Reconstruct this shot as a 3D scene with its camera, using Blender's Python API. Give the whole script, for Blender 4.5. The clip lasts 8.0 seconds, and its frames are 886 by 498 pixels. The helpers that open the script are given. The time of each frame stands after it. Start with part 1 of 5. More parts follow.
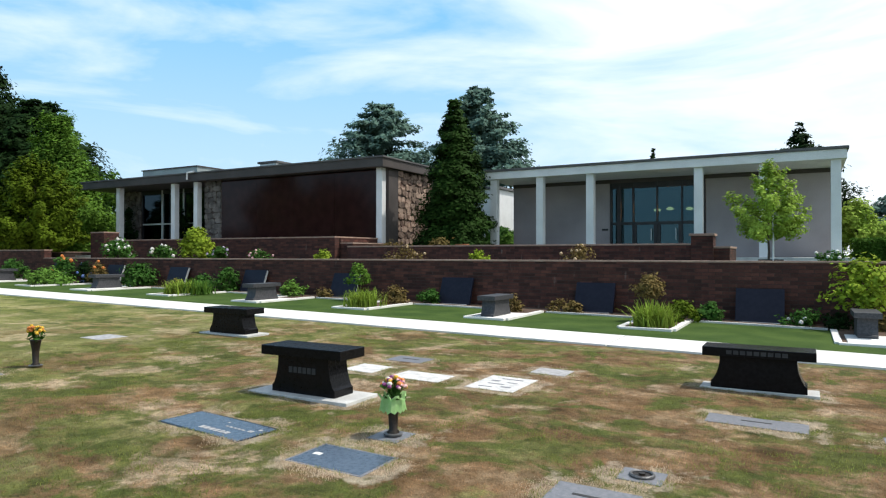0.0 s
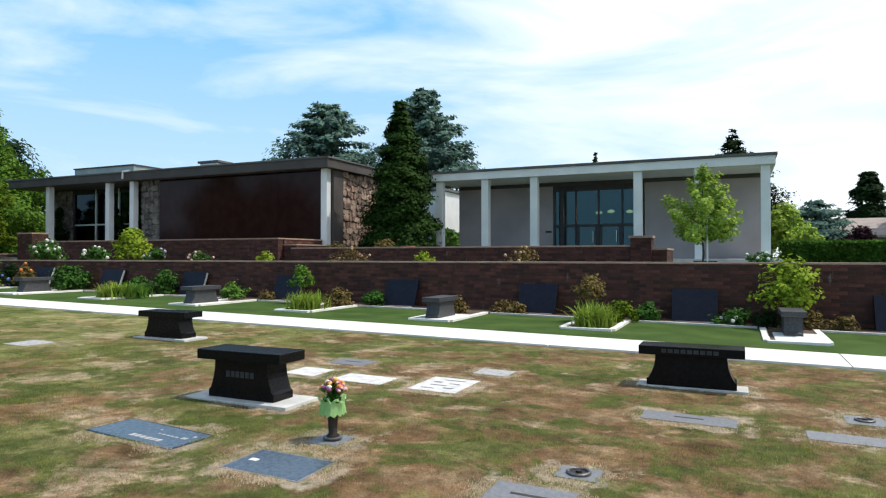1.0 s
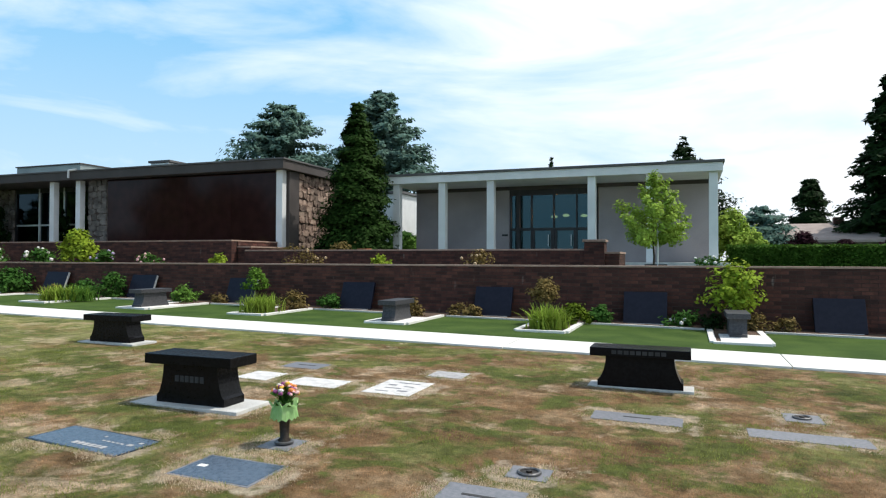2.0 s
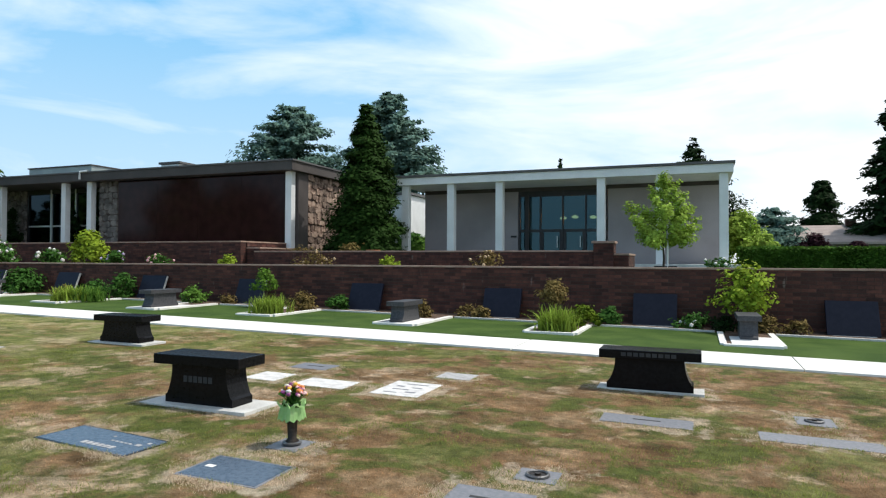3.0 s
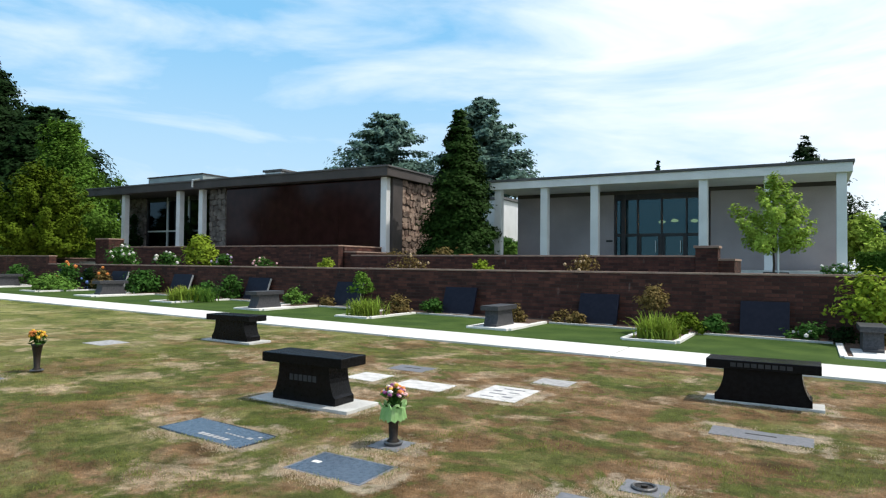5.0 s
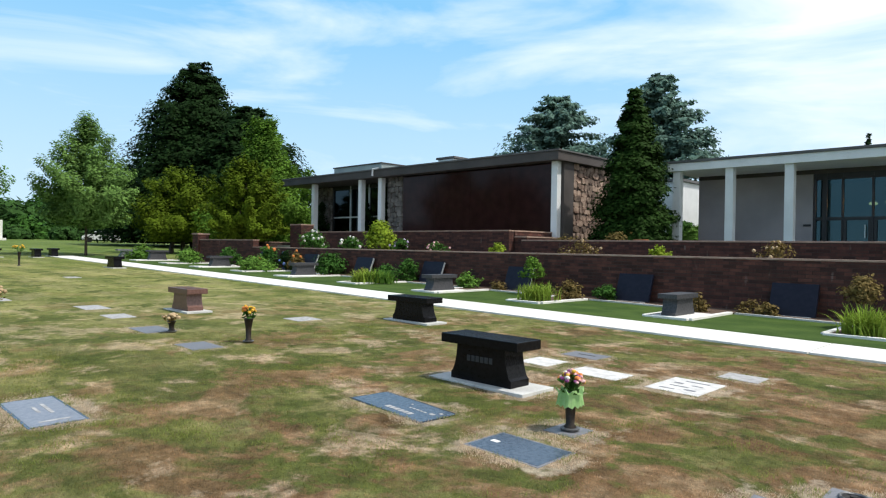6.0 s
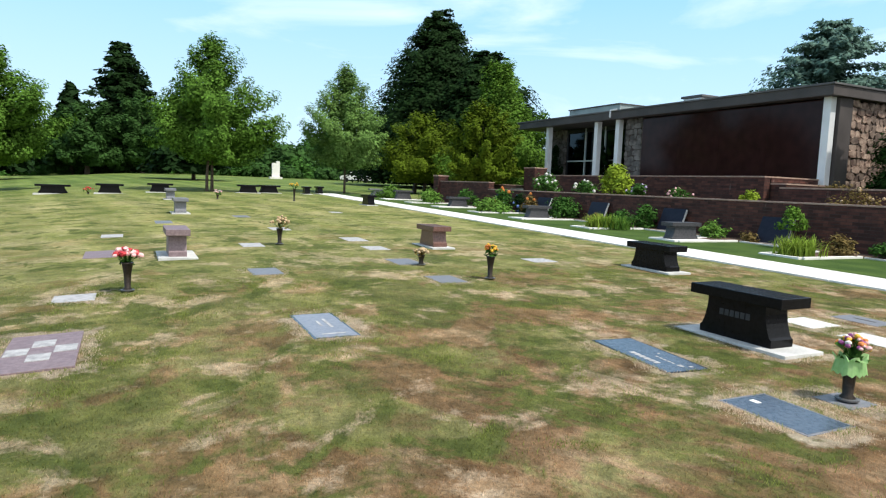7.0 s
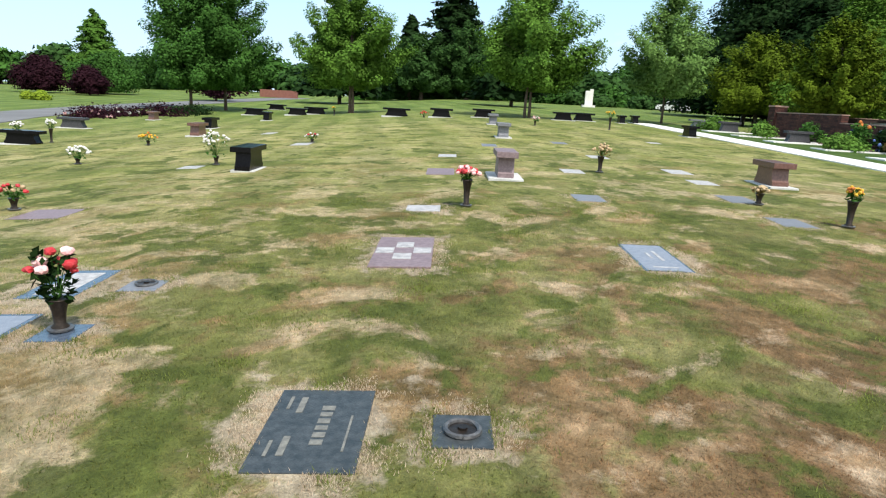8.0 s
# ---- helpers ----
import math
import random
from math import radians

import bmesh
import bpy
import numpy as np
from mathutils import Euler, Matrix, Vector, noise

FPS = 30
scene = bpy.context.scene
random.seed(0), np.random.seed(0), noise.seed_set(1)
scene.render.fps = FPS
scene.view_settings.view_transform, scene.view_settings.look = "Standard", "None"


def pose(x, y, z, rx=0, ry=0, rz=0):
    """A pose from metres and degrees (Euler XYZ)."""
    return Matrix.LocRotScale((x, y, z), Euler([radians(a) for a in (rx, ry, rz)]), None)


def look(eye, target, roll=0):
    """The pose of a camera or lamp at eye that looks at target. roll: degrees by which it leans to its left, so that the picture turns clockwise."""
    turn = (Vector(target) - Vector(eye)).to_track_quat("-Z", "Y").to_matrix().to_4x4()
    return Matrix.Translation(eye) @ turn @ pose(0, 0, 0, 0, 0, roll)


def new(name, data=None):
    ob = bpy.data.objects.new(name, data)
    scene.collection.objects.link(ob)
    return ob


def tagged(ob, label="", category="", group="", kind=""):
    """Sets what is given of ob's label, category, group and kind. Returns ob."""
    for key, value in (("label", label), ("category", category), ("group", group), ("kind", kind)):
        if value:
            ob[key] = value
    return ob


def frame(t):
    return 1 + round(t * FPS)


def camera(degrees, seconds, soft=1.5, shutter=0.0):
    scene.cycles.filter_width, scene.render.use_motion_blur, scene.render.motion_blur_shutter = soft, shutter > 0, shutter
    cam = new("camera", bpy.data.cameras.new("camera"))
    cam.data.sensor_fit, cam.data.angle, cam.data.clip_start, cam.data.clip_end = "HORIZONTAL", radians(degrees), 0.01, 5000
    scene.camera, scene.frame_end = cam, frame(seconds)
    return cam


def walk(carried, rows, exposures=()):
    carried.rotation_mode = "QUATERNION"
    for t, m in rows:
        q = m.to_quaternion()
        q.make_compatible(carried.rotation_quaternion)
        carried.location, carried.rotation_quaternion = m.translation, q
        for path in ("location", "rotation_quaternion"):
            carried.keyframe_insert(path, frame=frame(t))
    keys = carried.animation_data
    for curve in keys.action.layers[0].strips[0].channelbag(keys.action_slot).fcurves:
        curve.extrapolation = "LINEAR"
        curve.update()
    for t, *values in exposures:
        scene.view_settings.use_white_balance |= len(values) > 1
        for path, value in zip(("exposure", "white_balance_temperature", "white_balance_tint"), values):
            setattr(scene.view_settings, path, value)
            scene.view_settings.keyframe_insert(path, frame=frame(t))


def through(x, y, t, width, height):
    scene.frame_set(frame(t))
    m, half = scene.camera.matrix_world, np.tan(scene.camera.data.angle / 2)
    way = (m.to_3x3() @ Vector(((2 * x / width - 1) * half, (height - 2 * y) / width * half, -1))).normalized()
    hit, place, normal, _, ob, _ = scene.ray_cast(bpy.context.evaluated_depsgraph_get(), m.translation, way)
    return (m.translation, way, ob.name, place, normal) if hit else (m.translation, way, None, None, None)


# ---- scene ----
cam = camera(68.6, 8.0, soft=1.2)
PATH = [
    (0, (0.0, -0.01, 1.501), (-0.974, 1.737, 1.503), 0.8),
    (0.5, (0.017, 0.011, 1.501), (-0.888, 1.795, 1.507), 0.8),
    (1, (0.039, 0.022, 1.497), (-0.789, 1.842, 1.507), 0.8),
    (1.5, (0.059, 0.025, 1.493), (-0.694, 1.877, 1.509), 1.0),
    (1.7, (0.077, 0.011, 1.498), (-0.651, 1.874, 1.516), 1.0),
    (2.8, (0.08, 0.026, 1.495), (-0.616, 1.901, 1.518), 1.0),
    (3, (0.074, 0.032, 1.493), (-0.659, 1.892, 1.518), 1.1),
    (3.5, (0.052, 0.03, 1.496), (-0.78, 1.848, 1.524), 1.0),
    (4, (0.038, 0.023, 1.5), (-0.847, 1.816, 1.529), 1.0),
    (4.2, (0.027, 0.042, 1.494), (-0.861, 1.834, 1.525), 0.8),
    (5.3, (0.001, 0.009, 1.482), (-1.064, 1.702, 1.51), 1.5),
    (5.5, (0.008, 0.005, 1.484), (-1.127, 1.652, 1.505), 1.4),
    (6, (-0.028, -0.061, 1.487), (-1.424, 1.371, 1.46), 1.6),
    (6.5, (-0.096, -0.093, 1.461), (-1.717, 1.075, 1.356), 2.0),
    (7, (-0.139, -0.189, 1.45), (-1.926, 0.681, 1.227), 2.6),
    (7.5, (-0.234, -0.308, 1.409), (-2.155, 0.122, 1.058), 3.1),
    (8, (-0.274, -0.456, 1.386), (-2.216, -0.459, 0.907), 3.3),
]
# the lawn climbs gently towards -x; LEAN brings the path upright
LEAN = pose(0, 0, 0, 0, 0.89, 0)
walk(cam, [(t, LEAN @ look(eye, target, roll)) for t, eye, target, roll in PATH],
     exposures=[(0, -0.14), (1.5, -0.18), (4.0, -0.20), (5.5, -0.22), (6.0, -0.16), (6.5, -0.06), (7.0, 0.06), (8.0, 0.16)])

# ---- sky and sun ----
SUN_FROM = Vector((0.42, 0.28, 0.87)).normalized()
world = bpy.data.worlds.new("sky")
scene.world = world
world.use_nodes = True
wn, wl = world.node_tree.nodes, world.node_tree.links
sky = wn.new("ShaderNodeTexSky")
sky.sky_type, sky.sun_disc = "NISHITA", False
sky.sun_elevation = math.asin(SUN_FROM.z)
sky.sun_rotation = math.atan2(SUN_FROM.x, SUN_FROM.y)
sky.dust_density, sky.ozone_density = 1.5, 1.5
w_co = wn.new("ShaderNodeTexCoord")
w_map = wn.new("ShaderNodeMapping")
w_map.inputs["Rotation"].default_value = (0.25, 0.1, 0.5)
w_map.inputs["Scale"].default_value = (1.2, 1.6, 6.0)
w_noise = wn.new("ShaderNodeTexNoise")
w_noise.inputs["Scale"].default_value, w_noise.inputs["Detail"].default_value = 1.6, 7
w_noise.inputs["Roughness"].default_value, w_noise.inputs["Distortion"].default_value = 0.55, 0.5
# thin cloud thickens towards the sun and towards the horizon
w_dot = wn.new("ShaderNodeVectorMath")
w_dot.operation = "DOT_PRODUCT"
w_dot.inputs[1].default_value = (0.90, 0.42, -0.1)
w_add = wn.new("ShaderNodeMath")
w_add.operation = "MULTIPLY_ADD"
w_add.inputs[1].default_value = 0.27
w_ramp = wn.new("ShaderNodeValToRGB")
w_ramp.color_ramp.elements[0].position, w_ramp.color_ramp.elements[1].position = 0.36, 0.72
w_mix = wn.new("ShaderNodeMixRGB")
w_mix.inputs["Color2"].default_value = (11.9, 12.4, 12.7, 1)
wl.new(w_co.outputs["Generated"], w_map.inputs["Vector"])
wl.new(w_map.outputs["Vector"], w_noise.inputs["Vector"])
wl.new(w_co.outputs["Generated"], w_dot.inputs[0])
wl.new(w_dot.outputs["Value"], w_add.inputs[0])
wl.new(w_noise.outputs["Fac"], w_add.inputs[2])
wl.new(w_add.outputs["Value"], w_ramp.inputs["Fac"])
wl.new(w_ramp.outputs["Color"], w_mix.inputs["Fac"])
# bright thin haze under the clouds
w_haze = wn.new("ShaderNodeMixRGB")
w_high = wn.new("ShaderNodeMapRange")
for key, v in zip(("From Min", "From Max", "To Min", "To Max"), (0.36, 0.75, 0.75, 0.08)):
    w_high.inputs[key].default_value = v
wl.new(w_high.outputs["Result"], w_haze.inputs["Fac"])
w_haze.inputs["Color2"].default_value = (3.1, 7.7, 12.1, 1)
w_low = wn.new("ShaderNodeMixRGB")
w_low.inputs["Color2"].default_value = (7.5, 9.5, 10.9, 1)
w_sep = wn.new("ShaderNodeSeparateXYZ")
w_ramp2 = wn.new("ShaderNodeMapRange")
w_ramp2.inputs["From Min"].default_value, w_ramp2.inputs["From Max"].default_value = 0.34, 0.0
w_ramp2.inputs["To Min"].default_value, w_ramp2.inputs["To Max"].default_value = 0.0, 0.9
wl.new(w_co.outputs["Generated"], w_sep.inputs["Vector"])
wl.new(w_sep.outputs["Z"], w_ramp2.inputs["Value"])
wl.new(w_sep.outputs["Z"], w_high.inputs["Value"])
wl.new(w_ramp2.outputs["Result"], w_low.inputs["Fac"])
wl.new(sky.outputs["Color"], w_haze.inputs["Color1"])
wl.new(w_haze.outputs["Color"], w_low.inputs["Color1"])
wl.new(w_low.outputs["Color"], w_mix.inputs["Color1"])
wl.new(w_mix.outputs["Color"], wn["Background"].inputs["Color"])
wn["Background"].inputs["Strength"].default_value = 0.11
sun = new("sun", bpy.data.lights.new("sun", "SUN"))
sun.data.energy, sun.data.angle, sun.data.color = 4.5, radians(0.6), (1.0, 0.95, 0.87)
sun.matrix_world = look(SUN_FROM * 60, (0, 0, 0))


# ---- materials ----
def mat(name, c1, c2=None, rough=0.8, scale=8.0, fine=60.0, bump=0.2, metal=0.0, c3=None, spec=0.5, per=0.0, island=False, coords="Object"):
    """Two colours mixed by broad noise, fine grain on top, bump from both; per: variation from piece to piece."""
    m = bpy.data.materials.new(name)
    m.use_nodes = True
    n, l = m.node_tree.nodes, m.node_tree.links
    b = n["Principled BSDF"]
    co = n.new("ShaderNodeTexCoord")
    big, small = n.new("ShaderNodeTexNoise"), n.new("ShaderNodeTexNoise")
    big.inputs["Scale"].default_value, big.inputs["Detail"].default_value = scale, 5
    small.inputs["Scale"].default_value, small.inputs["Detail"].default_value = fine, 3
    for k in (big, small):
        l.new(co.outputs[coords], k.inputs["Vector"])
    ramp = n.new("ShaderNodeValToRGB")
    e = ramp.color_ramp.elements
    e[0].position, e[1].position = 0.35, 0.65
    c2 = c2 or tuple(0.8 * v for v in c1)
    e[0].color, e[1].color = (*c1, 1), (*c2, 1)
    l.new(big.outputs["Fac"], ramp.inputs["Fac"])
    col = ramp.outputs["Color"]
    grain = n.new("ShaderNodeMixRGB")
    grain.blend_type = "OVERLAY"
    grain.inputs["Fac"].default_value = 0.45
    l.new(col, grain.inputs["Color1"])
    l.new(small.outputs["Fac"], grain.inputs["Color2"])
    col = grain.outputs["Color"]
    if per:
        src = n.new("ShaderNodeNewGeometry" if island else "ShaderNodeObjectInfo")
        hsv = n.new("ShaderNodeHueSaturation")
        mr = n.new("ShaderNodeMapRange")
        mr.inputs["To Min"].default_value, mr.inputs["To Max"].default_value = 1 - per, 1 + per
        l.new(src.outputs["Random Per Island" if island else "Random"], mr.inputs["Value"])
        l.new(mr.outputs["Result"], hsv.inputs["Value"])
        l.new(col, hsv.inputs["Color"])
        col = hsv.outputs["Color"]
    l.new(col, b.inputs["Base Color"])
    b.inputs["Roughness"].default_value, b.inputs["Metallic"].default_value = rough, metal
    b.inputs["Specular IOR Level"].default_value = spec
    if bump:
        bp = n.new("ShaderNodeBump")
        bp.inputs["Strength"].default_value, bp.inputs["Distance"].default_value = bump, 0.01
        l.new(small.outputs["Fac"], bp.inputs["Height"])
        l.new(bp.outputs["Normal"], b.inputs["Normal"])
    return m


def leaf_mat(name, c, per=0.28, through=0.22):
    m = mat(name, c, tuple(0.75 * v for v in c), rough=0.7, scale=0.8, fine=20, bump=0, per=per, island=True, spec=0.05)
    n, l = m.node_tree.nodes, m.node_tree.links
    b = n["Principled BSDF"]
    tr = n.new("ShaderNodeBsdfTranslucent")
    mix = n.new("ShaderNodeMixShader")
    mix.inputs["Fac"].default_value = through
    l.new(b.inputs["Base Color"].links[0].from_socket, tr.inputs["Color"])
    l.new(b.outputs["BSDF"], mix.inputs[1])
    l.new(tr.outputs["BSDF"], mix.inputs[2])
    l.new(mix.outputs["Shader"], n["Material Output"].inputs["Surface"])
    return m


def glass_mat(name, tint=(0.12, 0.21, 0.23), sheen=(0.42, 0.78, 0.92)):
    m = bpy.data.materials.new(name)
    m.use_nodes = True
    n, l = m.node_tree.nodes, m.node_tree.links
    tr, gl, mx, fr = n.new("ShaderNodeBsdfTransparent"), n.new("ShaderNodeBsdfGlossy"), n.new("ShaderNodeMixShader"), n.new("ShaderNodeFresnel")
    tr.inputs["Color"].default_value = (*tint, 1)
    gl.inputs["Roughness"].default_value = 0.03
    gl.inputs["Color"].default_value = (*sheen, 1)
    fr.inputs["IOR"].default_value = 1.7
    l.new(fr.outputs["Fac"], mx.inputs["Fac"])
    l.new(tr.outputs["BSDF"], mx.inputs[1])
    l.new(gl.outputs["BSDF"], mx.inputs[2])
    l.new(mx.outputs["Shader"], n["Material Output"].inputs["Surface"])
    return m


def lawn_mat(name, dry, stripes, blade=False):
    """Mown grass: green and straw-dry patches, fine blade grain; dry: how much straw; stripes: the mower's bands."""
    m = bpy.data.materials.new(name)
    m.use_nodes = True
    n, l = m.node_tree.nodes, m.node_tree.links
    b = n["Principled BSDF"]
    b.inputs["Roughness"].default_value, b.inputs["Specular IOR Level"].default_value = 0.9, 0.15
    co = n.new("ShaderNodeTexCoord")

    def noise_of(scale, detail, rough=0.6, stretch=(1, 1, 1), dist=0.0):
        mp, k = n.new("ShaderNodeMapping"), n.new("ShaderNodeTexNoise")
        mp.inputs["Scale"].default_value = stretch
        k.inputs["Scale"].default_value, k.inputs["Detail"].default_value = scale, detail
        k.inputs["Roughness"].default_value, k.inputs["Distortion"].default_value = rough, dist
        l.new(co.outputs["Object"], mp.inputs["Vector"])
        l.new(mp.outputs["Vector"], k.inputs["Vector"])
        return k.outputs["Fac"]

    def ramp_of(src, stops):
        r = n.new("ShaderNodeValToRGB")
        e = r.color_ramp.elements
        while len(e) < len(stops):
            e.new(0.5)
        for k, (pos, c) in zip(e, stops):
            k.position, k.color = pos, (*c, 1)
        l.new(src, r.inputs["Fac"])
        return r.outputs["Color"]

    def mix(kind, fac, a, c):
        x = n.new("ShaderNodeMixRGB")
        x.blend_type = kind
        for s, v in zip(("Fac", "Color1", "Color2"), (fac, a, c)):
            if isinstance(v, (int, float)):
                x.inputs[s].default_value = v
            else:
                l.new(v, x.inputs[s])
        return x.outputs["Color"]

    green = ramp_of(noise_of(0.9, 6, 0.62), [(0.35, (0.056, 0.070, 0.015)), (0.5, (0.126, 0.137, 0.040)), (0.65, (0.250, 0.232, 0.105))])
    brown = ramp_of(noise_of(1.6, 6, 0.66), [(0.34, (0.100, 0.058, 0.026)), (0.5, (0.205, 0.126, 0.068)), (0.66, (0.365, 0.262, 0.165))])
    straw = ramp_of(noise_of(5, 5, 0.7), [(0.3, (0.32, 0.235, 0.155)), (0.7, (0.50, 0.40, 0.295))])
    # drought is worst near the benches and eases off down the lawn
    ball = n.new("ShaderNodeVectorMath")
    ball.operation = "DISTANCE"
    ball.inputs[1].default_value = (0.2, 6.0, 0)
    l.new(co.outputs["Object"], ball.inputs[0])

    def by_distance(a, b, lo, hi):
        r = n.new("ShaderNodeMapRange")
        for key, v in zip(("From Min", "From Max", "To Min", "To Max"), (a, b, lo, hi)):
            r.inputs[key].default_value = v
        l.new(ball.outputs["Value"], r.inputs["Value"])
        return r.outputs["Result"]

    ease = by_distance(1.5, 10.0, 0.055, -0.028)

    def eased(src, share=1.0):
        a = n.new("ShaderNodeMath")
        a.operation, a.inputs[1].default_value = "MULTIPLY_ADD", share
        l.new(ease, a.inputs[0])
        l.new(src, a.inputs[2])
        return a.outputs["Value"]

    # worn areas a stride or two across, ragged at the edges
    patch = eased(noise_of(0.75, 12, 0.66, (1, 1.15, 1), 0.6))
    where = ramp_of(patch, [(dry - 0.01, (0, 0, 0)), (dry + 0.05, (0.95, 0.95, 0.95))])
    col = mix("MIX", where, green, brown)
    bleached = ramp_of(eased(noise_of(1.1, 12, 0.70, (1.1, 1, 1), 0.4), -0.6), [(0.535, (0, 0, 0)), (0.60, (0.9, 0.9, 0.9))])
    col = mix("MIX", bleached, col, straw)
    # thick dark tufts and red-brown thatch a hand to a foot across
    clump = noise_of(3.2, 8, 0.74, (1, 1.1, 1), 0.6)
    col = mix("MULTIPLY", 0.8, col, ramp_of(clump, [(0.38, (0.50, 0.53, 0.45)), (0.49, (0.92, 0.92, 0.88)), (0.60, (1.32, 1.27, 1.22))]))
    thatch = ramp_of(eased(noise_of(2.6, 10, 0.74, (1.15, 1, 1), 0.5)), [(0.54, (0, 0, 0)), (0.63, (0.55, 0.55, 0.55))])
    col = mix("MIX", thatch, col, ramp_of(noise_of(14, 5, 0.7), [(0.35, (0.115, 0.066, 0.030)), (0.65, (0.235, 0.150, 0.080))]))
    # farther down, the lawn is fresher and more even
    fresh = ramp_of(noise_of(0.35, 8, 0.62, (1, 1.6, 1), 0.4), [(0.38, (0.150, 0.182, 0.044)), (0.5, (0.245, 0.255, 0.082)), (0.62, (0.350, 0.325, 0.145))])
    col = mix("MIX", by_distance(5.5, 18.0, 0.0, 0.72), col, fresh)
    lush = ramp_of(noise_of(1.3, 11, 0.68, (1, 1.1, 1), 0.5), [(0.525, (0, 0, 0)), (0.585, (0.92, 0.92, 0.92))])
    col = mix("MIX", lush, col, ramp_of(noise_of(6, 5, 0.7), [(0.3, (0.045, 0.062, 0.012)), (0.7, (0.120, 0.145, 0.034))]))
    well_watered = ramp_of(noise_of(0.2, 8, 0.62, (1, 1.6, 1), 0.4), [(0.36, (0.070, 0.122, 0.022)), (0.5, (0.108, 0.165, 0.036)), (0.64, (0.155, 0.205, 0.054))])
    col = mix("MIX", by_distance(24.0, 52.0, 0.0, 0.9), col, well_watered)
    # dead grass where stones keep the water off; dead_rings() joins the stones in
    ring = n.new("ShaderNodeMixRGB")
    ring.name, ring.inputs["Fac"].default_value = "dead_ring", 0.0
    l.new(col, ring.inputs["Color1"])
    l.new(ramp_of(noise_of(7, 6, 0.7), [(0.3, (0.27, 0.215, 0.150)), (0.7, (0.50, 0.425, 0.325))]), ring.inputs["Color2"])
    col = ring.outputs["Color"]
    if stripes:
        w = n.new("ShaderNodeTexWave")
        mp = n.new("ShaderNodeMapping")
        mp.inputs["Rotation"].default_value = (0, 0, radians(-8))
        l.new(co.outputs["Object"], mp.inputs["Vector"])
        w.bands_direction = "Y"
        w.inputs["Scale"].default_value, w.inputs["Distortion"].default_value = 0.16, 1.6
        l.new(mp.outputs["Vector"], w.inputs["Vector"])
        band = ramp_of(w.outputs["Fac"], [(0.35, (0.78, 0.81, 0.74)), (0.65, (1.16, 1.14, 1.11))])
        col = mix("MULTIPLY", by_distance(3.0, 22.0, 0.12, 0.6), col, band)
    blades = noise_of(55, 4, 0.8, (1, 1.0, 1))
    col = mix("OVERLAY", 0.5, col, ramp_of(blades, [(0.25, (0.12, 0.12, 0.12)), (0.75, (0.85, 0.85, 0.85))]))
    tufts = noise_of(9, 5, 0.7)
    col = mix("OVERLAY", 0.52, col, ramp_of(tufts, [(0.3, (0.25, 0.25, 0.25)), (0.7, (0.75, 0.75, 0.75))]))
    if blade:
        col = mix("MULTIPLY", 1.0, col, ramp_of(blades, [(0.0, (0.76, 0.71, 0.72)), (1.0, (0.76, 0.71, 0.72))]))
    l.new(col, b.inputs["Base Color"])
    bp = n.new("ShaderNodeBump")
    bp.inputs["Strength"].default_value, bp.inputs["Distance"].default_value = 0.8, 0.03
    l.new(blades, bp.inputs["Height"])
    if blade:
        # a thin blade passes light to its far side
        tr, ad = n.new("ShaderNodeBsdfTranslucent"), n.new("ShaderNodeAddShader")
        l.new(col, tr.inputs["Color"])
        l.new(b.outputs["BSDF"], ad.inputs[0])
        l.new(tr.outputs["BSDF"], ad.inputs[1])
        l.new(ad.outputs["Shader"], n["Material Output"].inputs["Surface"])
    else:
        l.new(bp.outputs["Normal"], b.inputs["Normal"])
    return m


M_BLADE = lawn_mat("grass_blades", 0.50, True, True)
M_LAWN = lawn_mat("dry_lawn", 0.50, True)
M_TURF = mat("watered_turf", (0.032, 0.066, 0.010), (0.060, 0.102, 0.019), 0.9, 1.2, 70, 0.7, spec=0.15)
M_PATH = mat("pale_concrete", (0.78, 0.77, 0.74), (0.66, 0.65, 0.62), 0.85, 0.8, 90, 0.15)
M_KERB = mat("white_kerb", (0.80, 0.79, 0.76), (0.68, 0.67, 0.63), 0.8, 2, 80, 0.15)
M_SLAB = mat("slab_concrete", (0.60, 0.60, 0.58), (0.45, 0.45, 0.44), 0.85, 3, 90, 0.25)
M_BLACK = mat("black_granite", (0.0045, 0.0045, 0.0055), (0.008, 0.008, 0.0095), 0.22, 30, 220, 0.0, spec=0.13)
M_GREYG = mat("grey_granite", (0.13, 0.14, 0.16), (0.20, 0.20, 0.22), 0.45, 30, 200, 0.05)
M_BENCHG = mat("dark_grey_granite", (0.034, 0.035, 0.040), (0.066, 0.066, 0.072), 0.5, 30, 200, 0.05, spec=0.35)
M_BLUEG = mat("blue_grey_granite", (0.048, 0.070, 0.105), (0.080, 0.105, 0.145), 0.26, 25, 180, 0.05)
M_TABLET = mat("dark_slate", (0.010, 0.0105, 0.022), (0.015, 0.0155, 0.029), 0.5, 12, 90, 0.1, spec=0.22)
M_DKBRONZE = mat("dark_bronze", (0.045, 0.055, 0.06), (0.085, 0.095, 0.10), 0.5, 20, 120, 0.2, metal=0.4)
M_PALEG = mat("pale_granite", (0.46, 0.45, 0.45), (0.28, 0.275, 0.28), 0.6, 14, 120, 0.2)
M_WHITEG = mat("worn_white_marble", (0.70, 0.69, 0.68), (0.50, 0.49, 0.48), 0.6, 9, 100, 0.2)
M_PINKG = mat("mauve_granite", (0.165, 0.115, 0.125), (0.23, 0.17, 0.18), 0.5, 25, 150, 0.1)
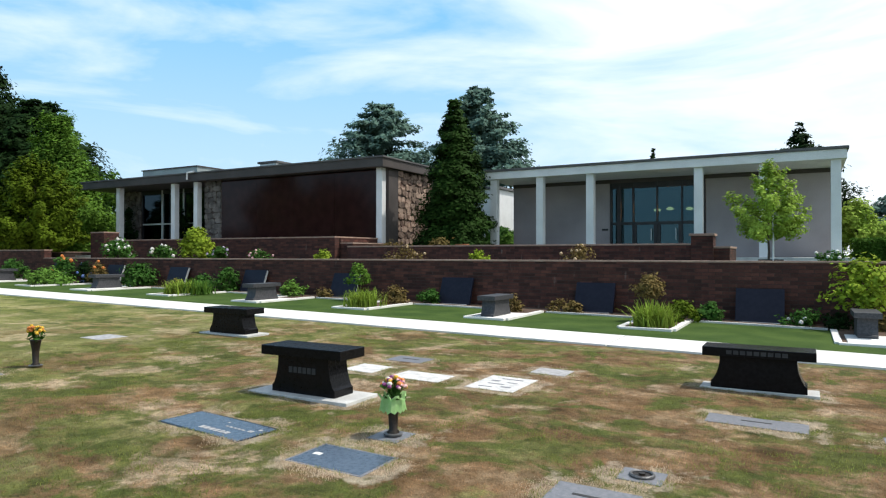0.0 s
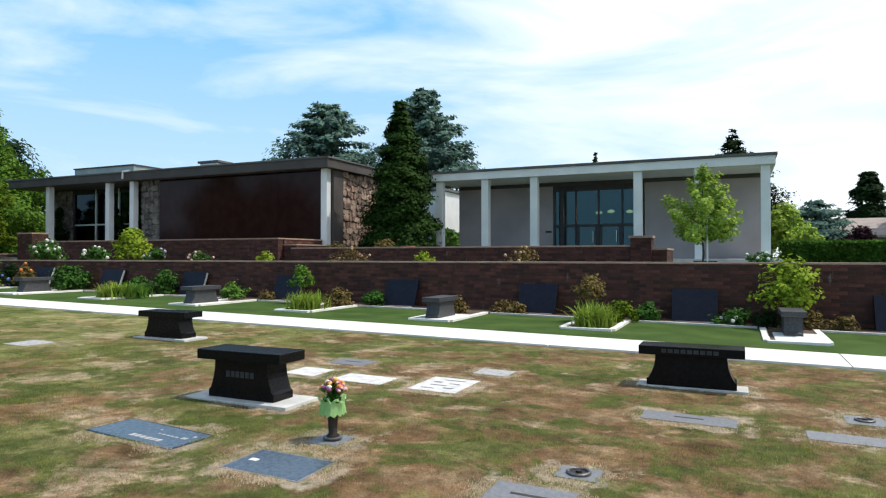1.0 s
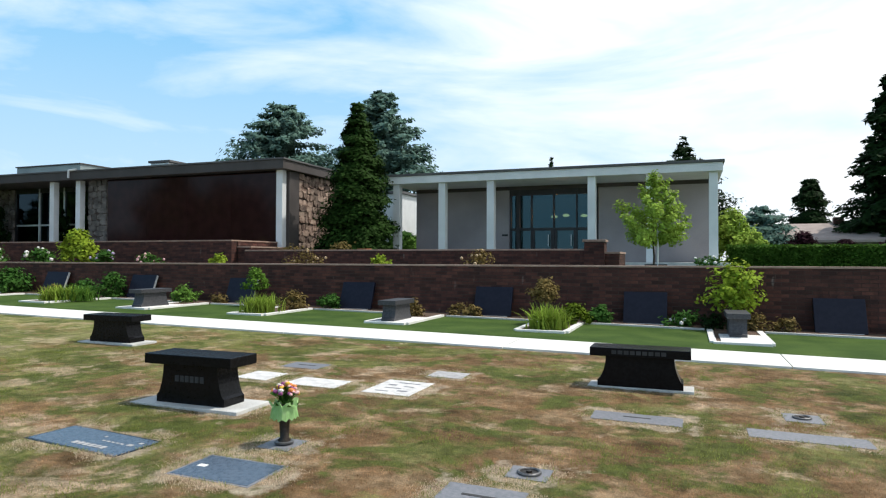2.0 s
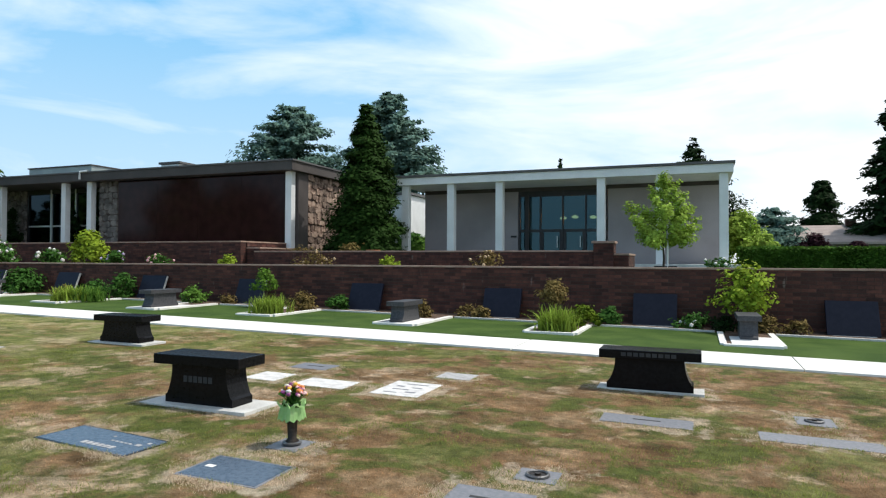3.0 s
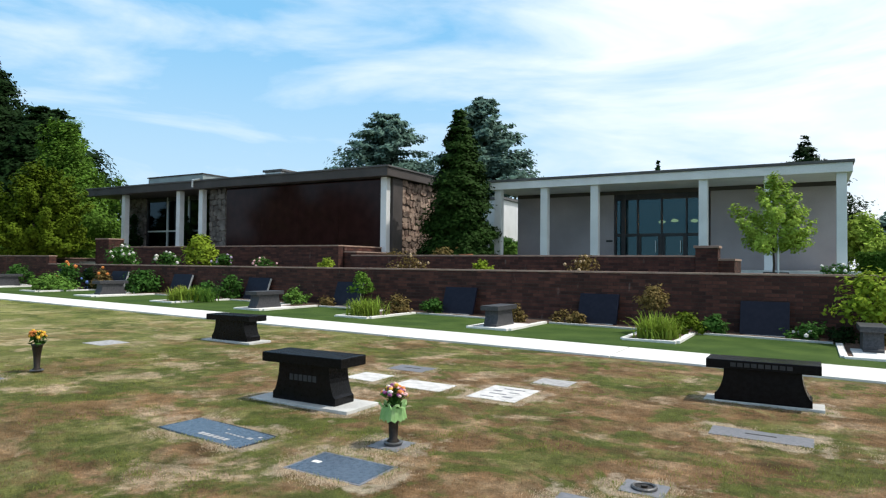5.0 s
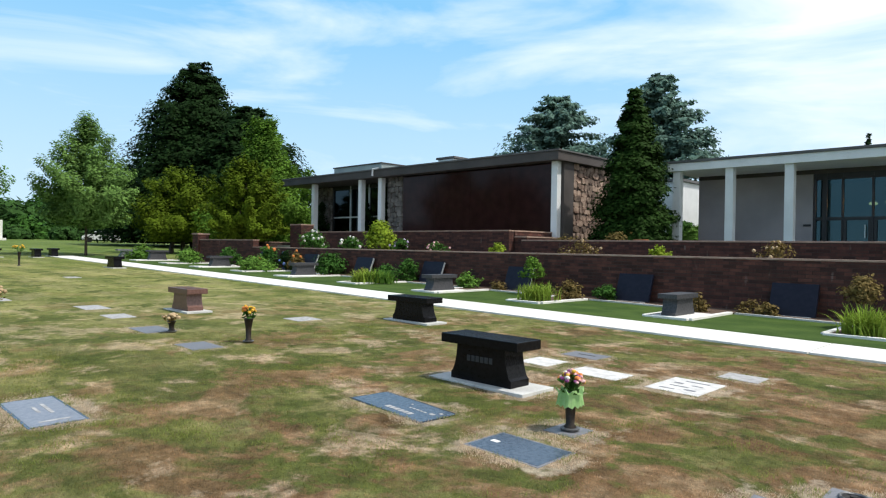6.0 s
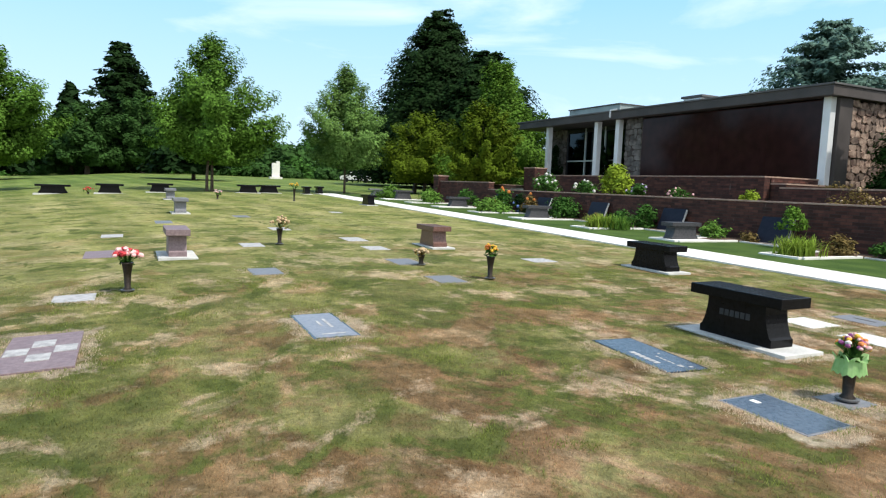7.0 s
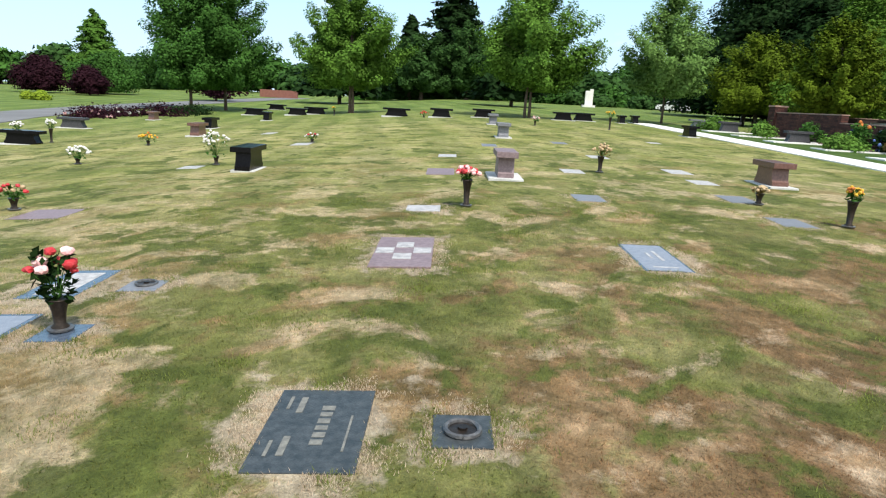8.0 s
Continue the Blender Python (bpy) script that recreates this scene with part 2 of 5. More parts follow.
M_REDG = mat("brown_red_granite", (0.11, 0.055, 0.045), (0.17, 0.09, 0.075), 0.3, 25, 180, 0.05)
M_PALEBLUE = mat("pale_blue_granite", (0.17, 0.19, 0.235), (0.24, 0.255, 0.30), 0.4, 25, 180, 0.1)
M_GILT = mat("dull_gilt_lettering", (0.20, 0.195, 0.17), (0.12, 0.12, 0.11), 0.6, 30, 120, 0.1)
M_OLDMETAL = mat("worn_vase_metal", (0.20, 0.20, 0.20), (0.11, 0.11, 0.115), 0.5, 30, 120, 0.2, metal=0.7)
M_LETTER = mat("cut_lettering", (0.038, 0.038, 0.040), (0.026, 0.026, 0.028), 0.8, 12, 90, 0.1)
M_BRICK = mat("brown_brick", (0.052, 0.0175, 0.013), (0.086, 0.030, 0.021), 0.85, 5, 60, 0.5, per=0.5, island=True)
M_BRICKP = mat("brown_brick_single", (0.052, 0.0175, 0.013), (0.086, 0.030, 0.021), 0.85, 5, 60, 0.5, per=0.5)


def bloom_of_lime(m):
    """Sparse pale lime streaks that run down the brick."""
    n, l = m.node_tree.nodes, m.node_tree.links
    b = n["Principled BSDF"]
    co, mp, k, r, x = (n.new("ShaderNode" + t) for t in ("NewGeometry", "Mapping", "TexNoise", "MapRange", "MixRGB"))
    mp.inputs["Scale"].default_value = (3.0, 3.0, 0.9)
    k.inputs["Scale"].default_value, k.inputs["Detail"].default_value = 1.7, 6
    for key, v in zip(("From Min", "From Max", "To Min", "To Max"), (0.66, 0.76, 0.0, 0.45)):
        r.inputs[key].default_value = v
    x.inputs["Color2"].default_value = (0.30, 0.26, 0.24, 1)
    l.new(co.outputs["Position"], mp.inputs["Vector"])
    l.new(mp.outputs["Vector"], k.inputs["Vector"])
    l.new(k.outputs["Fac"], r.inputs["Value"])
    l.new(r.outputs["Result"], x.inputs["Fac"])
    l.new(b.inputs["Base Color"].links[0].from_socket, x.inputs["Color1"])
    l.new(x.outputs["Color"], b.inputs["Base Color"])


bloom_of_lime(M_BRICK)
bloom_of_lime(M_BRICKP)
M_MORTAR = mat("mortar", (0.060, 0.040, 0.034), (0.040, 0.027, 0.023), 0.95, 6, 80, 0.4)
M_COPING = mat("brick_coping", (0.38, 0.27, 0.21), (0.29, 0.19, 0.15), 0.85, 4, 70, 0.3)
M_WHITE = mat("white_paint", (0.74, 0.75, 0.76), (0.66, 0.67, 0.68), 0.6, 1.5, 40, 0.05)
M_PALEWALL = mat("grey_stucco", (0.345, 0.312, 0.320), (0.265, 0.240, 0.248), 0.85, 0.6, 60, 0.25)
M_FASCIA = mat("brown_fascia", (0.048, 0.040, 0.038), (0.068, 0.057, 0.054), 0.7, 1.2, 50, 0.2)
M_ROOFTOP = mat("roof_membrane", (0.08, 0.08, 0.085), (0.12, 0.12, 0.12), 0.9, 1, 40, 0.2)
M_GREENBOX = mat("weathered_metal_panel", (0.30, 0.36, 0.36), (0.24, 0.29, 0.30), 0.6, 1.5, 40, 0.1)
M_GRANITEWALL = mat("polished_brown_granite", (0.021, 0.0075, 0.0075), (0.030, 0.011, 0.0105), 0.10, 2.5, 220, 0.0, spec=0.14)
M_STONE = mat("fieldstone", (0.36, 0.265, 0.205), (0.105, 0.060, 0.044), 0.85, 5, 30, 0.8, per=0.5, island=True)
M_GREYSTONE = mat("grey_brown_stone", (0.165, 0.145, 0.130), (0.070, 0.060, 0.054), 0.9, 4, 30, 0.8, per=0.3, island=True)
M_FRAME = mat("dark_bronze_frame", (0.02, 0.02, 0.022), (0.03, 0.03, 0.032), 0.4, 4, 50, 0.0, metal=0.5)
M_ALU = mat("aluminium_frame", (0.55, 0.57, 0.58), (0.48, 0.5, 0.5), 0.4, 4, 50, 0.0, metal=0.5)
M_GLASS = glass_mat("tinted_glass")
M_DARKGLASS = glass_mat("dark_tinted_glass", (0.05, 0.065, 0.075), (0.30, 0.40, 0.46))
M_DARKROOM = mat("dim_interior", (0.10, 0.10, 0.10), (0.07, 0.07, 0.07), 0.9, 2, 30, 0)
M_SOIL = mat("bark_mulch", (0.075, 0.045, 0.03), (0.12, 0.075, 0.05), 0.95, 12, 60, 0.8)
M_ASPHALT = mat("grey_asphalt", (0.17, 0.17, 0.175), (0.13, 0.13, 0.135), 0.9, 0.5, 40, 0.3)
M_BARK = mat("tree_bark", (0.10, 0.075, 0.055), (0.06, 0.045, 0.035), 0.95, 8, 40, 0.8)
L_MAPLE = leaf_mat("maple_leaves", (0.100, 0.205, 0.030), through=0.14)
L_GREEN = leaf_mat("green_leaves", (0.055, 0.140, 0.026))
L_LIME = leaf_mat("lime_leaves", (0.27, 0.37, 0.035))
L_YOUNG = leaf_mat("young_tree_leaves", (0.33, 0.47, 0.075))
L_JAP = leaf_mat("golden_green_leaves", (0.092, 0.142, 0.010), per=0.18, through=0.05)
L_LEAFY = leaf_mat("fresh_green_leaves", (0.115, 0.225, 0.030))
L_FAR = leaf_mat("deep_green_leaves", (0.042, 0.098, 0.024))
L_PALE = leaf_mat("pale_green_leaves", (0.155, 0.275, 0.070))
L_DARK = leaf_mat("dark_conifer_needles", (0.0125, 0.032, 0.008), through=0.1)
L_CONE = leaf_mat("green_conifer_needles", (0.024, 0.056, 0.010), through=0.08)
L_CEDAR = leaf_mat("blue_cedar_needles", (0.12, 0.205, 0.165), through=0.15)
L_PLUM = leaf_mat("purple_leaves", (0.030, 0.010, 0.016))
L_HEDGE = leaf_mat("hedge_leaves", (0.075, 0.165, 0.025))
L_LILY = leaf_mat("daylily_leaves", (0.25, 0.35, 0.05))
L_BED = leaf_mat("bedding_leaves", (0.12, 0.24, 0.04))
L_OLIVE = leaf_mat("bronze_green_leaves", (0.19, 0.14, 0.05))
M_VASE = mat("bronze_vase", (0.026, 0.02, 0.017), (0.045, 0.034, 0.027), 0.45, 15, 60, 0.2, metal=0.6)


# ---- helpers ----
def gz(x, y):
    """The lawn's height: it climbs to -x and falls away on the -y side."""
    s = math.log1p(math.exp(min(50.0, -(y + 0.3)))) if y > -40 else -(y + 0.3)
    s = s if s < 14 else 14 + (s - 14) * 0.2
    return -0.0155 * max(-150.0, min(40.0, x)) - 0.08 * s


def part(name, bm, material, parent=None, label="", smooth=False, at=None):
    me = bpy.data.meshes.new(name)
    bm.to_mesh(me)
    bm.free()
    me.materials.append(material)
    if smooth:
        me.polygons.foreach_set("use_smooth", [True] * len(me.polygons))
    ob = new(name, me)
    if at is not None:
        ob.matrix_basis = at
    ob.parent = parent
    return tagged(ob, label)


def thing(name, m, label, category, group="", kind=""):
    ob = new(name)
    ob.empty_display_size = 0.2
    ob.matrix_basis = m
    return tagged(ob, label, category, group, kind)


def raw(name, verts, faces, material, parent=None, label=""):
    me = bpy.data.meshes.new(name)
    me.from_pydata(verts, [], faces)
    me.materials.append(material)
    ob = new(name, me)
    ob.parent = parent
    return tagged(ob, label)


def box(bm, x0, y0, z0, x1, y1, z1, bev=0.0):
    vs = [bm.verts.new((x, y, z)) for z in (z0, z1) for y in (y0, y1) for x in (x0, x1)]
    fs = [bm.faces.new([vs[i] for i in f]) for f in ((0, 2, 3, 1), (4, 5, 7, 6), (0, 1, 5, 4), (2, 6, 7, 3), (0, 4, 6, 2), (1, 3, 7, 5))]
    if bev:
        es = {e for f in fs for e in f.edges}
        bmesh.ops.bevel(bm, geom=list(es), offset=bev, segments=2, affect="EDGES", profile=0.6)
    return bm


def one(*a, **k):
    return box(bmesh.new(), *a, **k)


def prism(bm, pts, axis, a, b):
    """A polygon of (u, v) drawn out along an axis from a to b; v is up (or y where axis is z)."""
    def at(u, v, w):
        return {"x": (w, u, v), "y": (u, w, v), "z": (u, v, w)}[axis]
    lo, hi = [bm.verts.new(at(u, v, a)) for u, v in pts], [bm.verts.new(at(u, v, b)) for u, v in pts]
    k = len(pts)
    bm.faces.new(lo), bm.faces.new(hi)
    for i in range(k):
        bm.faces.new((lo[i], lo[(i + 1) % k], hi[(i + 1) % k], hi[i]))
    bmesh.ops.recalc_face_normals(bm, faces=bm.faces[:])
    return bm


def lathe(bm, rings, seg=14, centre=(0, 0)):
    """Rings of (radius, z) from bottom to top."""
    loops = []
    for r, z in rings:
        loops.append([bm.verts.new((centre[0] + r * math.cos(2 * math.pi * i / seg), centre[1] + r * math.sin(2 * math.pi * i / seg), z)) for i in range(seg)])
    for lo, hi in zip(loops, loops[1:]):
        for i in range(seg):
            bm.faces.new((lo[i], lo[(i + 1) % seg], hi[(i + 1) % seg], hi[i]))
    bm.faces.new(loops[0][::-1]), bm.faces.new(loops[-1])
    return bm


def tube(bm, pts, radii, seg=8):
    loops = []
    for i, p in enumerate(pts):
        p = Vector(p)
        d = (Vector(pts[min(i + 1, len(pts) - 1)]) - Vector(pts[max(i - 1, 0)])).normalized()
        a = d.orthogonal().normalized()
        b = d.cross(a)
        loops.append([bm.verts.new(p + radii[i] * (math.cos(2 * math.pi * k / seg) * a + math.sin(2 * math.pi * k / seg) * b)) for k in range(seg)])
    for lo, hi in zip(loops, loops[1:]):
        s = min(range(seg), key=lambda k: (lo[0].co - hi[k].co).length)
        for k in range(seg):
            bm.faces.new((lo[k], lo[(k + 1) % seg], hi[(k + 1 + s) % seg], hi[(k + s) % seg]))
    bm.faces.new(loops[-1])
    return bm


def leaves(name, centres, size, material, parent, rng, droop=0.3, aspect=1.7, up=0.5, out=None):
    """One small bent diamond of a leaf (or spray of needles) at each centre."""
    c = np.asarray(centres, float)
    k = len(c)
    d = rng.normal(size=(k, 3))
    d[:, 2] = d[:, 2] * 0.5 - droop
    d /= np.linalg.norm(d, axis=1)[:, None]
    nrm = rng.normal(size=(k, 3))
    nrm[:, 2] = np.abs(nrm[:, 2]) + up
    if out is not None:
        # leaves face outward from their clump, as they do in a living crown
        nrm = out * 1.5 + nrm * 0.5
        nrm /= np.linalg.norm(nrm, axis=1)[:, None] + 1e-9
        d -= nrm * (d * nrm).sum(1)[:, None] * 0.85
        d /= np.linalg.norm(d, axis=1)[:, None] + 1e-9
    side = np.cross(d, nrm)
    side /= np.linalg.norm(side, axis=1)[:, None] + 1e-9
    s = size * rng.uniform(0.6, 1.3, k)[:, None]
    fold = np.cross(side, d) * s * 0.18
    v = np.stack([c - d * s * 0.5 * aspect, c + side * s * 0.5 - fold, c + d * s * 0.5 * aspect, c - side * s * 0.5 - fold], 1).reshape(-1, 3)
    f = np.arange(4 * k).reshape(k, 4)
    me = bpy.data.meshes.new(name)
    me.vertices.add(4 * k)
    me.vertices.foreach_set("co", v.ravel())
    me.loops.add(4 * k)
    me.loops.foreach_set("vertex_index", f.ravel())
    me.polygons.add(k)
    me.polygons.foreach_set("loop_start", np.arange(0, 4 * k, 4))
    me.update(calc_edges=True)
    me.materials.append(material)
    ob = new(name, me)
    ob.parent = parent
    return ob


# ---- ground ----
FAR = [60, 90, 130, 180, 260, 400, 700, 1500]
gx = [-v for v in FAR[::-1]] + [-59 + i for i in range(72)] + [20, 30, 40] + FAR
gy = [-v for v in FAR[::-1]] + [-45, -36] + [-30 + i for i in range(51)] + [30, 45] + FAR
gv = [(x, y, gz(x, y)) for y in gy for x in gx]
nx = len(gx)
gf = [(j * nx + i, j * nx + i + 1, (j + 1) * nx + i + 1, (j + 1) * nx + i) for j in range(len(gy) - 1) for i in range(nx - 1)]
tagged(raw("ground", gv, gf, M_LAWN), "dry patchy mown lawn, straw and green", "lawn", kind="structure")


def strip(name, pts_a, pts_b, lift, material, label, category, thick=0.05):
    """A band laid on the ground between two rows of plan points."""
    v = []
    for a, b in zip(pts_a, pts_b):
        for p in (a, b):
            v.append((p[0], p[1], gz(*p) + lift))
        for p in (a, b):
            v.append((p[0], p[1], gz(*p) + lift - thick))
    f = []
    for i in range(len(pts_a) - 1):
        k = 4 * i
        f += [(k, k + 4, k + 5, k + 1), (k, k + 2, k + 6, k + 4), (k + 1, k + 5, k + 7, k + 3)]
    f += [(0, 1, 3, 2), (k + 4, k + 6, k + 7, k + 5)]
    return tagged(raw(name, v, f, material), label, category, kind="structure")


# the watered strip of turf between path and wall, and the mulch at the wall's foot
xs = [-41.5 + 1.5 * i for i in range(38)]
strip("turf", [(x, 11.55) for x in xs], [(x, 15.0) for x in xs], 0.008, M_TURF, "watered green turf strip beside the path", "lawn", 0.03)
strip("mulch", [(x, 14.98) for x in xs if x > -35], [(x, 15.95) for x in xs if x > -35], 0.03, M_SOIL, "dark bark mulch along the brick wall", "mulch", 0.06)

# the concrete path, cast in bays
bay, PX0 = 4.2, -40.53
for i in range(13):
    x0, x1 = PX0 + bay * i, PX0 + bay * (i + 1) - 0.02
    strip("path", [(x0, 10.27), (x1, 10.27)], [(x0, 11.6), (x1, 11.6)], 0.03, M_PATH, "pale concrete footpath bay", "path", 0.1)

road = [(-14, -18.5), (-34.5, -23.9), (-51, -25.6), (-89, -25.0), (-160, -20), (-300, -8)]
strip("road", [(x, y - 2.0) for x, y in road], [(x, y + 2.0) for x, y in road], 0.03, M_ASPHALT, "grey asphalt cemetery road", "road", 0.1)


# ---- brick walls ----
BU, BH, JOINT = 0.30, 0.084, 0.014
brick_spots = []


def brick_boxes(a0, a1, z0, z1, rng):
    """Rows of (a, b, zlo, zhi, out) in running bond."""
    out, row, z = [], 0, z0
    while z < z1 - 0.02:
        zt = min(z + BH - JOINT, z1)
        a = a0 - (BU / 2 if row % 2 else 0)
        while a < a1:
            lo, hi = max(a, a0), min(a + BU - JOINT, a1)
            if hi - lo > 0.03:
                out.append((lo, hi, z, zt, 0.008 + rng.random() * 0.005))
            a += BU
        z += BH
        row += 1
    return out


def masonry(name, parent, boxes, plane, facing):
    """The bricks of one face joined; plane: the face's place; facing: '-y', '+x' or '-x'."""
    v, f = [], []
    for a, b, z0, z1, o in boxes:
        k = len(v)
        if facing == "-y":
            q = [(a, plane, z0), (b, plane, z0), (b, plane, z1), (a, plane, z1), (a, plane - o, z0), (b, plane - o, z0), (b, plane - o, z1), (a, plane - o, z1)]
        else:
            s = 1 if facing == "+x" else -1
            q = [(plane, a, z0), (plane, b, z0), (plane, b, z1), (plane, a, z1), (plane + s * o, a, z0), (plane + s * o, b, z0), (plane + s * o, b, z1), (plane + s * o, a, z1)]
        v += q
        f += [(k + 4, k + 5, k + 6, k + 7), (k, k + 1, k + 5, k + 4), (k + 1, k + 2, k + 6, k + 5), (k + 2, k + 3, k + 7, k + 6), (k + 3, k, k + 4, k + 7)]
    ob = raw(name, v, f, M_BRICK, parent)
    return tagged(ob, kind="stuff")


def brick_wall(name, x0, x1, y0, y1, z0, z1, label, faces="-y", coping=0.06, over=0.03):
    rng = random.Random(name)
    w = thing(name, pose(0, 0, 0), label, "brick wall", kind="structure")
    part("mortar_core", one(x0, y0, z0, x1, y1, z1), M_MORTAR, w)
    if "-y" in faces:
        rows = brick_boxes(x0, x1, z0 + JOINT, z1, rng)
        if name == "wall_lawn":
            brick_spots.extend(r for r in rows if r[0] > -1.9 and r[1] < 2.7)
            rows = [r for r in rows if not (r[0] > -1.9 and r[1] < 2.7)]
        masonry("brickwork", w, rows, y0, "-y")
    if "+x" in faces:
        masonry("brickwork", w, brick_boxes(y0, y1, z0 + JOINT, z1, rng), x1, "+x")
    if "-x" in faces:
        masonry("brickwork", w, brick_boxes(y0, y1, z0 + JOINT, z1, rng), x0, "-x")
    if coping:
        k = max(1, round((x1 - x0) / 1.2)) if x1 - x0 > y1 - y0 else max(1, round((y1 - y0) / 1.2))
        for i in range(k):
            if x1 - x0 > y1 - y0:
                a, b = x0 - over + (x1 - x0 + 2 * over) * i / k, x0 - over + (x1 - x0 + 2 * over) * (i + 1) / k - 0.006
                part("coping", one(a, y0 - over, z1, b, y1 + over, z1 + coping, 0.008), M_COPING, w)
            else:
                a, b = y0 - over + (y1 - y0 + 2 * over) * i / k, y0 - over + (y1 - y0 + 2 * over) * (i + 1) / k - 0.006
                part("coping", one(x0 - over, a, z1, x1 + over, b, z1 + coping, 0.008), M_COPING, w)
    return w


WALL_Y = 15.9
wall_main = brick_wall("wall_lawn", -28.3, 16.0, WALL_Y, WALL_Y + 0.3, -0.42, 1.32, "long brown brick retaining wall with pale coping", coping=0.045)
brick_wall("wall_lawn_end", -33.9, -28.31, WALL_Y, WALL_Y + 0.3, 0.2, 1.66, "higher end length of the brown brick wall", coping=0.045, faces="-y+x")
brick_wall("wall_pier_end", -34.55, -33.92, WALL_Y - 0.12, WALL_Y + 0.5, 0.2, 1.95, "square brick pier ending the wall", "-y+x-x", 0.08, 0.04)
brick_wall("wall_return_end", -34.5, -34.2, WALL_Y + 0.52, 23.0, 0.2, 1.6, "brick return wall of the terrace", "-x", 0.045)
brick_wall("wall_planter", -15.3, -2.88, 20.0, 20.3, 1.0, 1.78, "low brown brick planter wall before the building", coping=0.05)
brick_wall("wall_pier", -2.86, -2.27, 19.9, 20.5, 1.0, 2.04, "square brick pier with a flat cap", "-y+x", 0.07, 0.05)
brick_wall("wall_pier_return", -2.26, -1.85, 20.02, 22.0, 1.0, 1.68, "short sunlit brick return beside the pier", "-y+x", 0.06, 0.03)
brick_wall("wall_patio", -30.0, -15.96, 20.0, 20.3, 1.0, 2.16, "brown brick patio wall before the granite building", "-y+x", 0.05)
brick_wall("wall_patio_return", -16.3, -15.96, 20.36, 23.4, 1.0, 2.16, "brick patio wall running back to the building", "+x", 0.05)
brick_wall("wall_patio_step", -15.9, -15.33, 20.32, 23.2, 1.0, 1.92, "lower brick step beside the patio wall", "-y+x", 0.05)
brick_wall("wall_patio_pier", -31.2, -30.15, 19.8, 20.6, 1.0, 2.56, "broad brick pier at the patio entrance", "-y+x", 0.06, 0.03)

# raised ground behind the retaining wall
part("terrace", one(-34.2, 16.21, -0.5, 60, 60, 1.20), M_TURF, label="").name = "terrace"
tagged(bpy.data.objects["terrace"], "raised planted terrace behind the brick wall", "terrace", kind="structure")
part("terrace_bed", one(-33.8, 16.25, 1.17, -1.9, 19.75, 1.23), M_SOIL)
tagged(bpy.data.objects["terrace_bed"], "mulched planting bed on the terrace", "planting bed", kind="structure")
part("patio", one(-34, 20.7, 1.1, -16.4, 24.9, 1.45), M_SLAB)
tagged(bpy.data.objects["patio"], "concrete patio floor", "patio", kind="structure")
part("porch_floor", one(-12.4, 25.4, 1.1, 1.5, 28.2, 1.40, 0.01), M_SLAB)
tagged(bpy.data.objects["porch_floor"], "concrete porch floor under the columns", "porch", kind="structure")


# ---- the building with white columns ----
def column(parent, x, y, z0, z1, w, name="column"):
    part(name, one(x - w / 2, y - w / 2, z0, x + w / 2, y + w / 2, z1, 0.015), M_WHITE, parent)


rb = thing("columned_building", pose(-5.5, 26, 0), "flat-roofed grey stucco hall with white columns", "building")
rb_at = Matrix.Translation((5.5, -26, 0))


def into(ob, parent_shift):
    ob.matrix_basis = parent_shift @ ob.matrix_basis
    return ob


def rbp(name, bm, m, label=""):
    return into(part(name, bm, m, rb, label), rb_at)


for cx in (-11.87, -9.74, -7.59, -3.46, -1.26, 0.96):
    rbp("column", one(cx - 0.155, 25.85, 1.4, cx + 0.155, 26.16, 4.79, 0.012), M_WHITE)
rbp("fascia", one(-12.2, 25.72, 4.77, 1.28, 40, 5.09, 0.01), M_WHITE, "white painted roof edge beam")
rbp("roof", one(-12.26, 25.66, 5.09, 1.34, 40.06, 5.19, 0.01), M_ROOFTOP, "dark flat roof with metal edge")
rbp("wall", one(-11.95, 28.3, 1.2, -7.42, 28.6, 4.60), M_PALEWALL)
rbp("wall", one(-3.5, 28.3, 1.2, 1.05, 28.6, 4.60), M_PALEWALL)
rbp("wall", one(-11.95, 28.61, 1.2, -11.65, 39.5, 4.76), M_PALEWALL)
rbp("wall", one(0.75, 28.61, 1.2, 1.05, 39.5, 4.76), M_PALEWALL)
rbp("wall", one(-11.64, 39.2, 1.2, 0.74, 39.5, 4.76), M_PALEWALL)
rbp("frieze", one(-11.95, 28.27, 4.601, 1.05, 28.6, 4.765), M_FASCIA, "dark band under the soffit")
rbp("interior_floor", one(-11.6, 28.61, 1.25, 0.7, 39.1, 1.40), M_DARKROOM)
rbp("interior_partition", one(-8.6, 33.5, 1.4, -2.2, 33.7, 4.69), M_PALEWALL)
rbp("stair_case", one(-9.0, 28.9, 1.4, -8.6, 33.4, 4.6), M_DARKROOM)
# glazed entrance
ent = into(thing("entrance", pose(0, 0, 0), "", ""), rb_at)
ent.parent = rb
MUL = (-7.36, -7.02, -6.42, -5.43, -4.43, -3.56)
for mx in MUL:
    wide = 0.16 if mx == -7.02 else 0.06
    part("mullion", one(mx - wide / 2, 28.28, 1.4, mx + wide / 2, 28.5, 4.6), M_FRAME, ent)
for zb, zt in ((4.36, 4.6), (2.78, 2.90), (1.4, 1.5)):
    for a, b in zip(MUL, MUL[1:]):
        wa, wb = (0.08 if a == -7.02 else 0.03), (0.08 if b == -7.02 else 0.03)
        part("transom", one(a + wa, 28.30, zb, b - wb, 28.48, zt), M_FRAME, ent)
